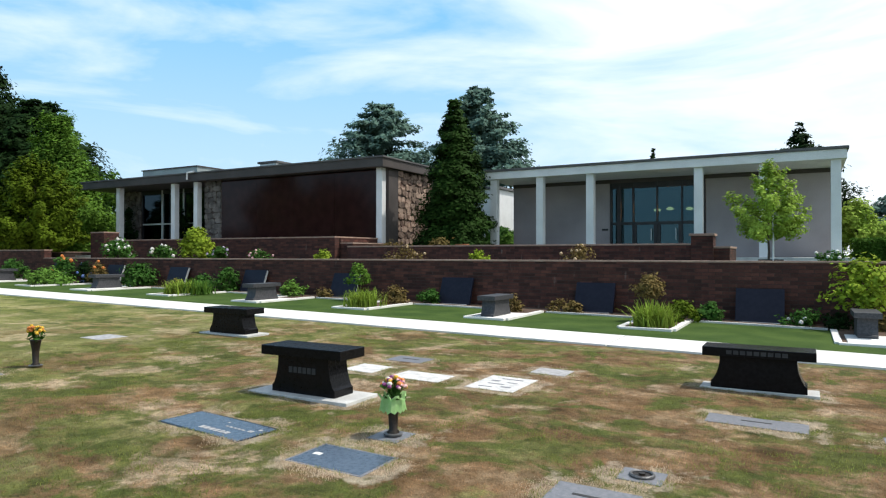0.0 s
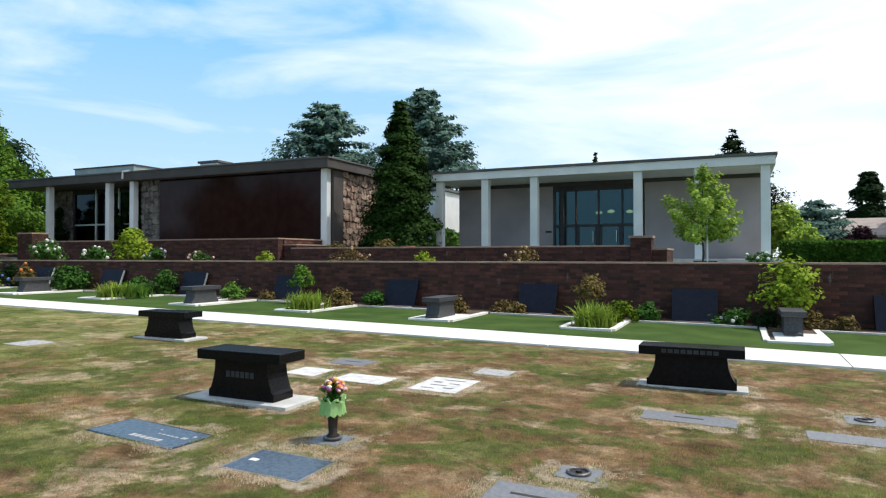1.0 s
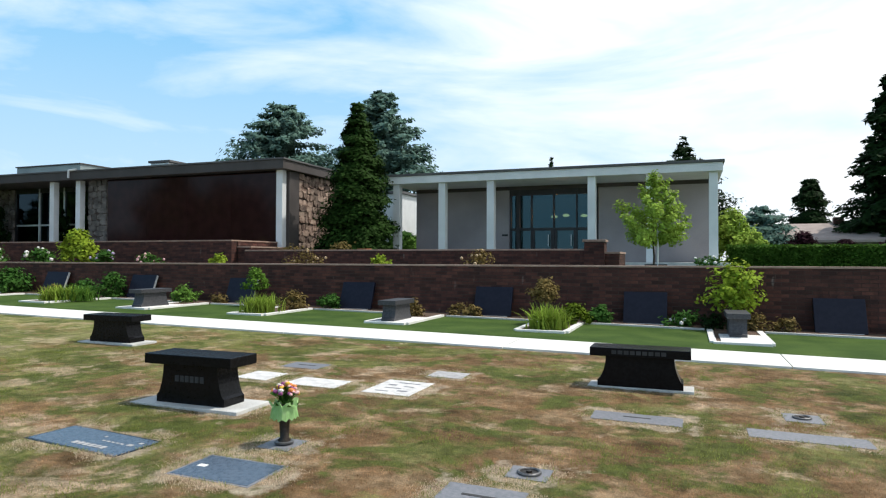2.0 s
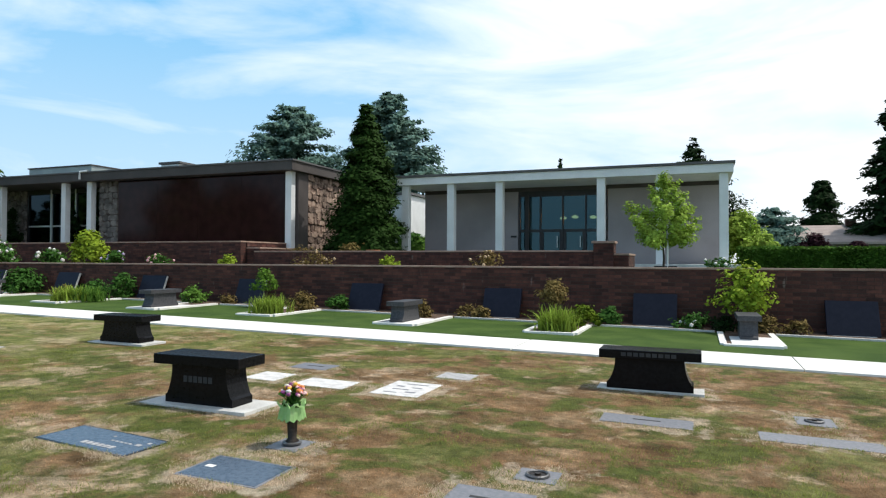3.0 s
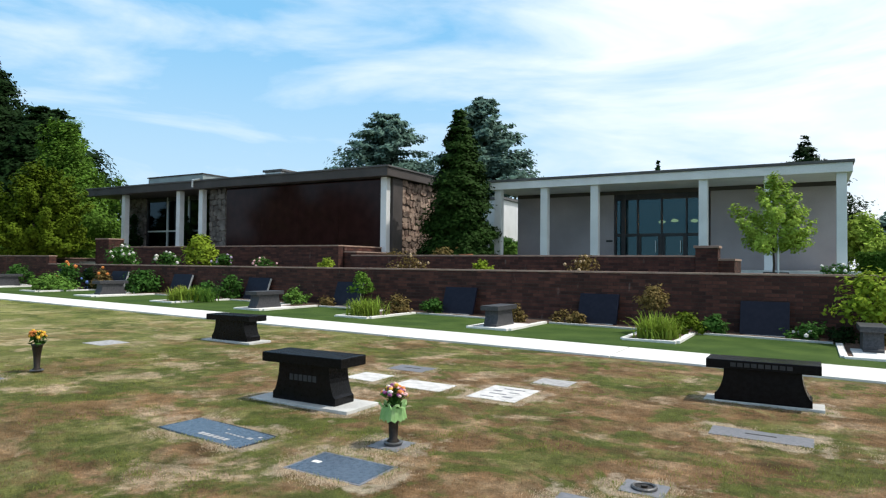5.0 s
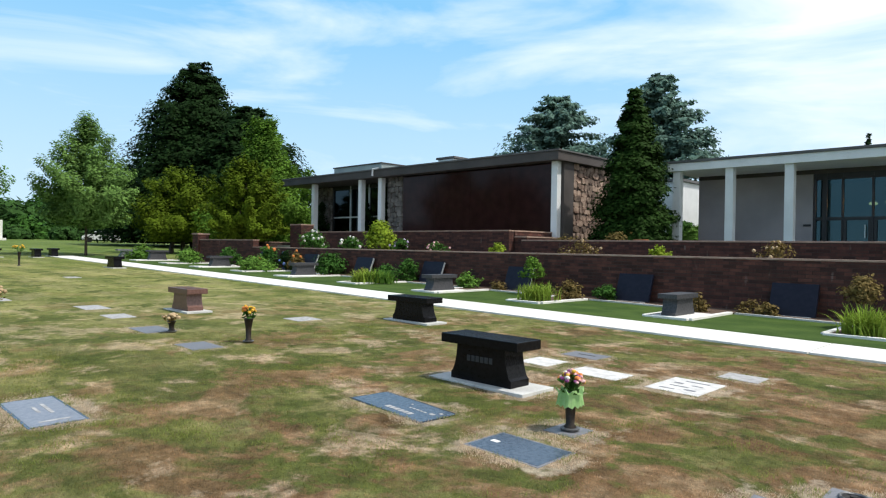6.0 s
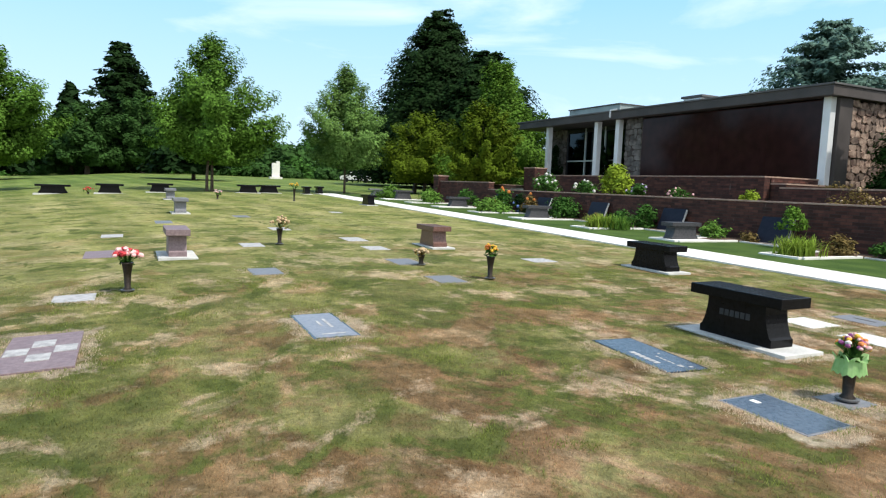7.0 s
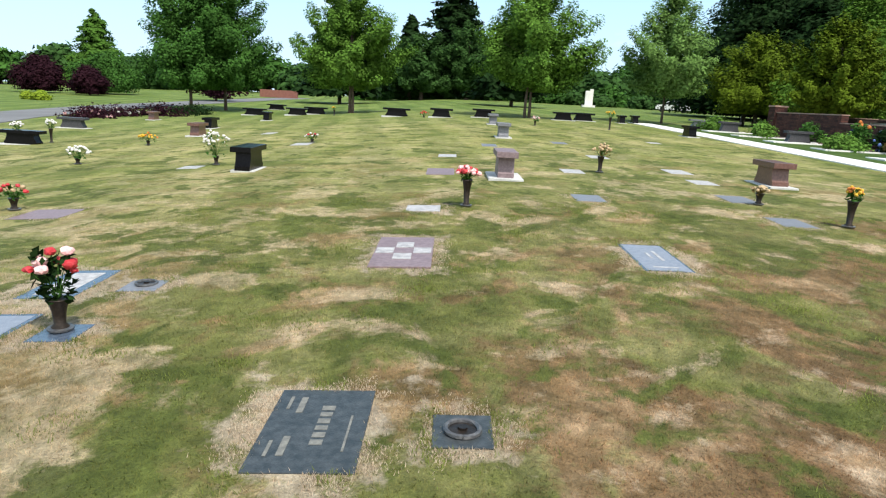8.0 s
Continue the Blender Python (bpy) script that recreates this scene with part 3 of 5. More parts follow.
for a, b in zip(MUL, MUL[1:]):
    wa, wb = (0.08 if a == -7.02 else 0.03), (0.08 if b == -7.02 else 0.03)
    for zb, zt in ((1.5, 2.78), (2.90, 4.36)):
        g = part("pane", one(a + wa, 28.385, zb, b - wb, 28.393, zt), M_GLASS, ent)
        g.visible_shadow = False
for a, b in ((-6.38, -5.47), (-5.39, -4.47)):
    for x in (a + 0.05, b - 0.05):
        part("door_stile", one(x - 0.05, 28.31, 1.5, x + 0.05, 28.37, 2.78), M_FRAME, ent)
    part("door_handle", one(b - 0.2, 28.24, 2.1, b - 0.17, 28.27, 2.6, 0.005), M_ALU, ent)
part("door_plate", one(-7.75, 28.24, 2.55, -7.48, 28.298, 2.63, 0.005), M_FRAME, rb, "dark wall plaque by the entrance").matrix_basis = rb_at
for lx, ly in ((-5.4, 31.2), (-4.6, 31.6), (-6.1, 31.9)):
    lamp = thing("pendant_lamp", pose(lx, ly, 3.55), "small lit brass pendant lamp inside", "lamp", "pendant lamps")
    bm = bmesh.new()
    lathe(bm, [(0.05, 0), (0.16, 0.03), (0.16, 0.1), (0.03, 0.16)])
    m = bpy.data.materials.get("lamp_glow")
    if not m:
        m = bpy.data.materials.new("lamp_glow")
        m.use_nodes = True
        m.node_tree.nodes["Principled BSDF"].inputs["Emission Color"].default_value = (1, 0.50, 0.20, 1)
        m.node_tree.nodes["Principled BSDF"].inputs["Emission Strength"].default_value = 14
    part("shade", bm, m, lamp)
    part("rod", lathe(bmesh.new(), [(0.012, 0.16), (0.012, 1.14)], 6), M_FRAME, lamp)

# ---- the granite building ----
lb = thing("granite_building", pose(-24, 23, 0), "flat-roofed hall clad in polished brown granite", "building")
lb_at = Matrix.Translation((24, -23, 0))


def lbp(name, bm, m, label=""):
    return into(part(name, bm, m, lb, label), lb_at)


for cx, w in ((-15.88, 0.3), (-27.3, 0.29), (-29.03, 0.29), (-33.63, 0.29)):
    lbp("column", one(cx - w / 2, 22.9, 1.45, cx + w / 2, 22.9 + w, 5.22, 0.012), M_WHITE)
lbp("fascia", one(-36.5, 22.55, 5.22, -15.45, 32, 5.60, 0.015), M_FASCIA, "deep dark brown roof edge")
lbp("roof", one(-36.55, 22.5, 5.60, -15.4, 32.05, 5.67, 0.01), M_ROOFTOP)
for i in range(4):
    a, b = -25.6 + 2.385 * i, -25.6 + 2.385 * (i + 1) - 0.006
    lbp("granite_panel", one(a, 23.1, 1.45, b, 23.4, 5.17), M_GRANITEWALL)
lbp("granite_return", one(-16.04, 23.26, 1.45, -15.62, 24.0, 5.21), M_FASCIA, "brown pilaster beside the stone wall")
lbp("wall", one(-26.85, 23.12, 1.45, -25.62, 23.4, 5.2), M_MORTAR)
lbp("wall", one(-15.95, 24.02, 1.2, -15.72, 31.5, 5.2), M_MORTAR)
lbp("wall", one(-36.2, 31.2, 1.2, -15.96, 31.5, 5.2), M_FASCIA)
lbp("wall", one(-36.2, 24.6, 1.2, -33.9, 24.9, 5.2), M_MORTAR)
lbp("wall", one(-36.2, 24.92, 1.2, -35.9, 31.1, 5.2), M_FASCIA)
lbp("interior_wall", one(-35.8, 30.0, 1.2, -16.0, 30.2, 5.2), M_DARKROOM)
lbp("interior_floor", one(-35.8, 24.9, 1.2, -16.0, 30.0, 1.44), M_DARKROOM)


def fieldstone(parent, shift, plane, facing, a0, a1, z0, z1, seed, stone=M_STONE, label="rough tan and rust fieldstone facing"):
    """Uneven flat stones, jittered cells with gaps for the joints."""
    r = random.Random(seed)
    v, f = [], []
    rows = max(1, round((z1 - z0) / 0.27))
    for j in range(rows):
        za, zb = z0 + (z1 - z0) * j / rows, z0 + (z1 - z0) * (j + 1) / rows
        a = a0
        while a < a1 - 0.05:
            b = min(a1, a + r.uniform(0.18, 0.6))
            if a1 - b < 0.2:
                b = a1
            o = r.uniform(0.02, 0.07)
            cs = []
            ca, cz = (a + b) / 2, (za + zb) / 2 + r.uniform(-0.05, 0.05)
            k = 7
            for i in range(k):
                t = 2 * math.pi * (i + r.uniform(-0.25, 0.25)) / k
                m = max(abs(math.cos(t)), abs(math.sin(t))) ** 0.75
                cs.append((ca + (b - a) * 0.5 * math.cos(t) / m * 0.99, cz + (zb - za) * 0.56 * math.sin(t) / m))
            n0 = len(v)
            for off, sc in ((0.0, 1.0), (o, 0.9)):
                for ua, uz in cs:
                    p, q = ca + (ua - ca) * sc, cz + (uz - cz) * sc
                    v.append((p, plane - off, q) if facing == "-y" else (plane + off, p, q))
            f.append(tuple(n0 + k + i for i in range(k)))
            for i in range(k):
                f.append((n0 + i, n0 + (i + 1) % k, n0 + k + (i + 1) % k, n0 + k + i))
            a = b
    ob = raw("stonework", v, f, stone, parent)
    tagged(ob, label, kind="stuff")
    return into(ob, shift)


fieldstone(lb, lb_at, -15.72, "+x", 24.05, 31.4, 1.4, 5.2, 3)
fieldstone(lb, lb_at, 23.12, "-y", -26.84, -25.63, 1.45, 5.2, 4, M_GREYSTONE, "dark grey-brown stone facing")
fieldstone(lb, lb_at, 24.6, "-y", -36.1, -33.92, 1.45, 5.2, 5, M_GREYSTONE, "dark grey-brown stone facing")
lent = into(thing("entrance", pose(0, 0, 0), "", ""), lb_at)
lent.parent = lb
LM = (-33.85, -32.1, -30.3, -28.6, -26.9)
for mx in LM:
    part("mullion", one(mx - 0.05, 24.6, 1.45, mx + 0.05, 24.75, 5.18), M_ALU if mx in (-32.1, -30.3) else M_FRAME, lent)
for a, b in zip(LM, LM[1:]):
    part("transom", one(a + 0.05, 24.61, 4.95, b - 0.05, 24.74, 5.18), M_FRAME, lent)
    part("transom", one(a + 0.05, 24.61, 3.2, b - 0.05, 24.74, 3.28), M_ALU if a < -30 else M_FRAME, lent)
    for zb, zt in ((1.5, 3.2), (3.28, 4.95)):
        g = part("pane", one(a + 0.05, 24.67, zb, b - 0.05, 24.676, zt), M_DARKGLASS, lent)
        g.visible_shadow = False
part("door_stile", one(-31.3, 24.62, 1.5, -31.22, 24.7, 3.2), M_ALU, lent)
# raised clerestory box with a white downpipe, and roof plant
lbp("clerestory", one(-34.65, 25.2, 5.67, -29.9, 31, 6.47, 0.02), M_GREENBOX, "grey-green raised roof box")
lbp("clerestory_cap", one(-34.7, 25.14, 6.47, -29.85, 31.06, 6.53), M_FASCIA)
bm = bmesh.new()
tube(bm, [(-26.9, 22.47, 5.68), (-27.4, 22.47, 5.66), (-27.42, 22.47, 5.3)], [0.05] * 3, 8)
lbp("downpipe", bm, M_WHITE, "white plastic downpipe")
unit = thing("roof_unit", pose(-26.0, 27.2, 5.67), "grey metal ventilation unit on the roof", "ventilation unit")
part("body", one(-0.6, -0.5, 0, 0.6, 0.5, 0.88, 0.02), M_ALU, unit)
part("hood", one(-0.7, -0.6, 0.88, 0.75, 0.6, 1.0, 0.02), M_ROOFTOP, unit)


# ---- benches ----
def bench(x, y, rz, L, D, H, stone, label, slab=(1.24, 0.5), text=0, pedestal=0.82, slab_mat=None, group="memorial benches"):
    b = thing("memorial_bench", pose(x, y, gz(x, y), 0, 0, rz), label, "bench", group)
    if slab:
        part("base_slab", one(-slab[0] / 2, -slab[1] / 2, -0.06, slab[0] / 2, slab[1] / 2, 0.025, 0.006), slab_mat or M_SLAB, b, "pale concrete base slab")
    hw, tw, zt = L * pedestal / 2, L * pedestal / 2 * 0.80, H - 0.10
    side = [(hw, 0.02), (hw, 0.095), (hw - 0.025, 0.115)]
    for i in range(1, 8):
        t = i / 7
        side.append((hw - 0.025 - (hw - 0.025 - tw) * (1 - (1 - t) ** 2.2), 0.115 + (zt - 0.115) * t))
    pts = side + [(-u, v) for u, v in side[::-1]]
    d = D * 0.37
    bm = prism(bmesh.new(), pts, "y", -d, d)
    part("pedestal", bm, stone, b)
    part("seat", one(-L / 2, -D / 2, zt + 0.001, L / 2, D / 2, H, 0.008), stone, b)
    if text:
        n, w, zb, zt, yf = (6, 0.046, 0.235, 0.295, -d) if text == 1 else (9, 0.054, H - 0.07, H - 0.026, -D / 2)
        for i in range(n):
            a = (i - n / 2) * (w + 0.014)
            part("letter_bar", one(a, yf - 0.003, zb, a + w, yf + 0.002, zt), M_LETTER, b, "worn cut lettering")
    return b


bench(-4.40, 5.17, 0, 1.03, 0.40, 0.50, M_BLACK, "polished black granite bench with cut lettering", (1.27, 0.52), 1, 0.79)
bench(-0.43, 7.93, 0, 1.11, 0.40, 0.475, M_BLACK, "broad black granite bench, lettering along the seat edge", (1.17, 0.34), 2, 0.85)
bench(-8.58, 8.02, 0, 1.03, 0.40, 0.46, M_BLACK, "black granite bench on a pale slab beside the path", (1.16, 0.5))
for bx, by in ((0.98, 14.0), (-6.06, 13.35), (-13.15, 13.3), (-20.7, 13.7), (-27.7, 13.9), (-34.6, 13.9)):
    bench(bx, by, 90, 1.05, 0.42, 0.50 if bx > -30 else 0.55, M_BENCHG, "dark grey granite bench in a kerbed garden bed", None, pedestal=0.9)
bench(-12.2, 5.45, 0, 0.85, 0.40, 0.44, M_REDG, "brown-red granite bench on the dry lawn", (1.05, 0.5))
bench(-11.45, 0.5, 0, 0.95, 0.36, 0.46, M_PINKG, "mauve granite bench on a concrete slab", (1.05, 0.58), 0, 0.8)
bench(-12.6, -4.25, 0, 1.05, 0.38, 0.46, M_BLACK, "black granite bench on a concrete slab", (0.86, 0.44))
for bx, by, rz, L, st in ((-21.1, -14.1, 90, 1.3, M_BLACK), (-28.5, -16.7, 90, 1.2, M_BENCHG), (-36.2, -16.7, 0, 0.8, M_REDG), (-28.6, -10.8, 0, 1, M_BLACK), (-23.5, -9.4, 0, 0.9, M_REDG),
                          (-45.1, -13.8, 90, 1.6, M_BLACK), (-56, -15.2, 90, 1.6, M_BLACK), (-35.6, -10.3, 0, 0.8, M_BLACK), (-42.9, -10.4, 90, 1.4, M_BLACK), (-43.9, -9.4, 90, 1.5, M_BLACK),
                          (-36.9, -3.5, 90, 1.5, M_BLACK), (-35.1, -1, 90, 1.2, M_BLACK), (-36, 1.25, 90, 1.2, M_BLACK), (-29.2, 1.35, 0, 0.8, M_GREYG), (-21.2, 1.2, 0, 0.8, M_GREYG),
                          (-27.9, 9.5, 0, 1, M_BLACK), (-39, 7.2, 90, 1.3, M_BLACK), (-38.9, 9.4, 0, 0.8, M_BLACK), (-40.1, 10.5, 0, 0.8, M_BLACK), (-39.6, 14.4, 90, 1.6, M_GREYG), (-38.2, 5.9, 90, 1.2, M_BLACK)):
    bench(bx, by, rz, L, 0.42, 0.46, st, "dark granite memorial bench on the far lawn" if st is M_BLACK else "granite memorial bench on the lawn", (L + 0.15, 0.52))


# ---- flat grave markers ----
def marker(x0, y0, x1, y1, m, label, border=None, dots=0, bars=(), rz=0.0, h=0.005, ink=None, rim=0.022):
    """A flat marker set flush in the turf; border: a rim of another stone."""
    cx, cy = (x0 + x1) / 2, (y0 + y1) / 2
    lx, ly = abs(x1 - x0) / 2, abs(y1 - y0) / 2
    tilt = math.degrees(math.atan((gz(cx, cy + 0.2) - gz(cx, cy - 0.2)) / 0.4))
    g = thing("grave_marker", pose(cx, cy, gz(cx, cy), tilt, 0.9, rz), label, "grave marker", "flat grave markers")
    k = rim if border else 0
    if border:
        part("border", one(-lx, -ly, -0.06, lx, ly, h - 0.002, 0.002), border, g)
    part("plate", one(-lx + k, -ly + k, -0.05, lx - k, ly - k, h, 0.002), m, g)
    for bx, by, bw, bh in bars:
        part("lettering", one(bx - bw / 2, by - bh / 2, h - 0.002, bx + bw / 2, by + bh / 2, h + 0.002), ink or M_LETTER, g)
    if dots:
        part("inlay", one(-lx * 0.75, -ly * 0.1, h - 0.002, -lx * 0.55, ly * 0.1, h + 0.002), M_KERB, g, "small white inlay")
    return g


marker(-4.81, 3.62, -3.77, 4.07, M_BLUEG, "dark blue-grey granite grave marker", M_BLACK, 0, [(-0.06 + 0.062 * k, -0.105, 0.044, 0.055) for k in range(6)] + [(0.1 + 0.05 * k, 0.02, 0.03, 0.02) for k in range(5)] + [(0.02, 0.1, 0.02, 0.02), (0.38, 0.03, 0.05, 0.04), (0.42, 0.1, 0.03, 0.03)], rz=-5, ink=M_PALEG)
marker(-3.20, 3.46, -2.53, 3.92, M_BLUEG, "dark blue-grey grave marker in a thin border", M_GREYG, 1)
marker(-3.25, 6.34, -2.68, 7.1, M_WHITEG, "pale worn stone grave marker", None, 0, [(0.03, 0.24, 0.26, 0.035), (-0.12, 0.1, 0.1, 0.05), (0.1, 0.06, 0.12, 0.03), (-0.05, -0.06, 0.2, 0.03), (0.12, -0.18, 0.12, 0.05), (-0.1, -0.24, 0.16, 0.03)], ink=M_GREYG)
marker(-4.26, 6.36, -3.6, 6.80, M_WHITEG, "pale stone grave marker in the grass", None)
marker(-5.0, 6.42, -4.55, 6.9, M_WHITEG, "pale stone grave marker beside the bench", None)
marker(-4.95, 7.3, -4.4, 7.7, M_GREYG, "grey granite grave marker", None, 0, [(0, 0.02, 0.25, 0.03)])
marker(-2.95, 7.5, -2.5, 7.9, M_PALEG, "pale stone grave marker overgrown by grass", None)
marker(-0.77, 6.22, 0.05, 6.56, M_GREYG, "grey granite grave marker in dry grass", None, 0, [(0, 0.02, 0.25, 0.03)])
marker(-1.08, 4.32, -0.79, 4.58, M_GREYG, "small square grey vase marker", None)
marker(-1.38, 3.68, -0.85, 4.08, M_GREYG, "grey granite grave marker", None, 0, [(0, 0.02, 0.25, 0.03)])
marker(0.58, 6.14, 1.52, 6.44, M_GREYG, "long grey granite grave marker", None)
marker(0.95, 6.88, 1.28, 7.24, M_GREYG, "small square grey vase marker", None)
marker(-3.02, 4.2, -2.74, 4.5, M_GREYG, "small square vase marker", None)
marker(-10.2, 6.3, -9.7, 6.8, M_PALEG, "pale grave marker on the lawn", None)
marker(-3.2, -1.2, -2.49, -0.75, M_DKBRONZE, "dark bronze grave marker with raised lettering", None, 0, [(-0.17, 0.03, 0.04, 0.06), (-0.11, 0.03, 0.035, 0.055), (-0.05, 0.03, 0.04, 0.055), (0.01, 0.03, 0.035, 0.055), (0.07, 0.03, 0.04, 0.055), (0.13, 0.03, 0.04, 0.055), (-0.2, -0.1, 0.15, 0.03), (0.16, -0.1, 0.15, 0.03), (0.05, 0.15, 0.3, 0.01), (-0.22, -0.16, 0.12, 0.015), (0.18, -0.16, 0.12, 0.015)], ink=M_GILT)
marker(-2.97, -0.46, -2.69, -0.2, M_DKBRONZE, "small bronze vase marker ringed by dry grass", None)
marker(-6.58, 1.26, -5.6, 1.69, M_PALEBLUE, "blue-grey granite grave marker with a rim", M_BLUEG, 0, [(-0.05, 0.05, 0.34, 0.03), (-0.05, -0.03, 0.2, 0.025), (0.36, 0.0, 0.03, 0.22)], ink=M_PALEG)
marker(-5.45, -3.55, -4.7, -3.12, M_PALEG, "pale grave marker in a wide blue-grey frame", M_BLUEG, rim=0.09)
marker(-4.36, -3.55, -3.7, -3.1, M_PALEBLUE, "pale blue-grey stone grave marker", M_BLUEG, rim=0.04)
marker(-5.12, -2.87, -4.84, -2.58, M_GREYG, "small square grey vase marker", None)
marker(-4.14, -2.92, -3.85, -2.64, M_BLUEG, "small square blue-grey vase marker", None)
marker(-8.5, -5.75, -7.85, -5.1, M_PINKG, "mauve granite grave marker", None)
for x, y, w, d, m in ((-8.25, -0.74, 0.42, 0.42, M_PALEG), (-9.45, 1.55, 0.6, 0.42, M_GREYG), (-14.9, -0.5, 0.55, 0.4, M_PALEG), (-12.7, 1.9, 0.6, 0.4, M_PALEG), (-13.6, 4.2, 0.75, 0.45, M_PALEG), (-12.0, 4.12, 0.6, 0.42, M_PALEG),
                      (-8.3, 3.85, 0.6, 0.42, M_GREYG), (-10.1, 3.95, 0.7, 0.45, M_GREYG), (-12.0, -0.6, 0.9, 0.5, M_PINKG), (-18.0, 0.6, 0.8, 0.4, M_GREYG), (-20, 2.8, 0.7, 0.45, M_GREYG),
                      (-18.6, -4.6, 0.8, 0.5, M_PALEG), (-24, -7, 0.9, 0.4, M_PALEG), (-13.2, -5.6, 0.5, 0.4, M_PALEG), (-16.0, 3.1, 0.7, 0.45, M_PALEG), (-22.5, 6.4, 0.6, 0.4, M_PALEG)):
    marker(x - w / 2, y - d / 2, x + w / 2, y + d / 2, m, "pale stone grave marker in the lawn" if m is M_PALEG else "granite grave marker in the lawn", None)
# chequered marker of pale and mauve squares
ck = thing("grave_marker", pose(-6.01, -0.82, gz(-6.01, -0.82), 3, 0.9, 0), "mauve grave marker with pale chequered squares", "grave marker", "flat grave markers")
part("plate", one(-0.55, -0.265, -0.05, 0.55, 0.265, 0.015, 0.005), M_PINKG, ck)
for i in range(5):
    for j in range(3):
        if (i + j) % 2 == 0 and 0 < i < 4:
            part("square", one(-0.52 + 0.21 * i, -0.25 + 0.17 * j, 0.01, -0.52 + 0.21 * i + 0.2, -0.25 + 0.17 * j + 0.16, 0.02), M_PALEG, ck)


# ---- slabs leaning on the wall ----
for sx in (3.05, -0.84, -4.47, -8.3, -12.1, -15.85, -19.6, -23.2, -26.8):
    s = thing("stone_tablet", pose(sx, 15.53, gz(sx, 15.53) + 0.02, -21, 0, 0), "dark blue-grey stone tablet leaning on the brick wall", "stone tablet", "leaning tablets")
    part("slab", one(-0.48, -0.045, 0, 0.48, 0.035, 0.76, 0.01), M_TABLET, s)
    # sun on the right-hand edge, painted as a pale strip on the farther tablets
    if sx < -11:
        part("sunlit_edge", one(0.481, -0.035, 0.01, 0.492, 0.03, 0.745), M_SLAB, s, "sunlit edge of the slab, painted as a pale strip")
    part("foot", one(-0.4, -0.06, -0.04, 0.4, 0.06, 0.0, 0.006), M_SLAB, s)


# ---- garden kerbs ----
def kerb_bed(x0, x1, y0, y1, plant):
    k = thing("garden_kerb", pose((x0 + x1) / 2, y0, gz((x0 + x1) / 2, y0)), "white concrete kerb edging a garden bed", "kerb", "garden kerbs")
    a = (x1 - x0) / 2
    part("front_kerb", one(-a, -0.06, -0.06, a, 0.06, 0.05, 0.008), M_KERB, k)
    for s in (-1, 1):
        part("side_kerb", one(s * a - 0.06, 0.062, -0.06, s * a + 0.06, y1 - y0, 0.05, 0.008), M_KERB, k)
    part("bed", one(-a + 0.062, 0.062, -0.06, a - 0.062, y1 - y0, 0.03), M_SOIL, k)
    if not plant:
        part("slab", one(-0.34, 0.07, 0.02, 0.42, 1.35, 0.05, 0.005), M_PATH, k, "pale concrete slab under the bench")


BENCH_BEDS, PLANT_BEDS = (0.99, -6.05, -13.2, -20.6, -27.6, -34.6), (-2.68, -9.8, -16.9, -24.1, -31.2)
for kx in BENCH_BEDS:
    kerb_bed(kx - 0.48, kx + 0.48, 12.72, 14.95, False)
for kx in PLANT_BEDS:
    kerb_bed(kx - 0.5, kx + 0.5, 12.85, 14.95, True)
# narrow concrete edging keeps the turf out of the mulch between the beds
ends = sorted(BENCH_BEDS + PLANT_BEDS)
for k0, k1 in zip(ends, ends[1:] + [6.5]):
    x0, x1 = k0 + 0.58, k1 - 0.58
    strip("edging", [(x0, 14.94), ((x0 + x1) / 2, 14.97), (x1, 14.94)], [(x0, 15.04), ((x0 + x1) / 2, 15.07), (x1, 15.04)], 0.045, M_SLAB, "narrow concrete edging between turf and mulch", "edging", 0.08)


# ---- trees and shrubs ----
def crown_points(rng, n, clumps, h, r, profile, tight=0.17, lump=0.25):
    """Leaf places gathered in clumps inside an uneven envelope; profile(t) is the envelope's share of r at height share t."""
    ph = rng.uniform(0, 6.28, 4)
    cs = []
    for _ in range(clumps):
        t, az = rng.uniform(0, 1) ** 0.9, rng.uniform(0, 2 * math.pi)
        e = r * profile(t) * (1 + lump * math.sin(2 * az + ph[0] + 5 * t) * 0.6 + lump * math.sin(3 * az + ph[1] - 7 * t) * 0.5)
        q = rng.uniform(0.12, 1) ** 0.45
        cs.append((e * q * math.cos(az), e * q * math.sin(az), t * h))
    cs = np.array(cs)
    pick = rng.integers(0, clumps, n)
    size = rng.uniform(0.6, 1.35, clumps)[pick][:, None]
    d = np.clip(rng.normal(size=(n, 3)), -1.55, 1.55)
    out = cs[pick] * 0.95 + d * np.array([1, 1, 0.75]) * r * tight * size
    # a third of the leaves fill the crown loosely between the clumps
    loose = rng.uniform(0, 1, n) < 0.3
    other = cs[rng.integers(0, clumps, n)]
    f = rng.uniform(0, 1, (n, 1))
    pts = np.where(loose[:, None], out * f + other * (1 - f) + d * r * tight * 0.4, out)
    mid = np.array([0, 0, h * 0.42])
    face = 0.75 * (pts - cs[pick]) / (r * tight) + 0.7 * (pts - mid) / max(r, h * 0.5) + np.array([0, 0, 0.25])
    return cs, pts, face / (np.linalg.norm(face, axis=1)[:, None] + 1e-9)


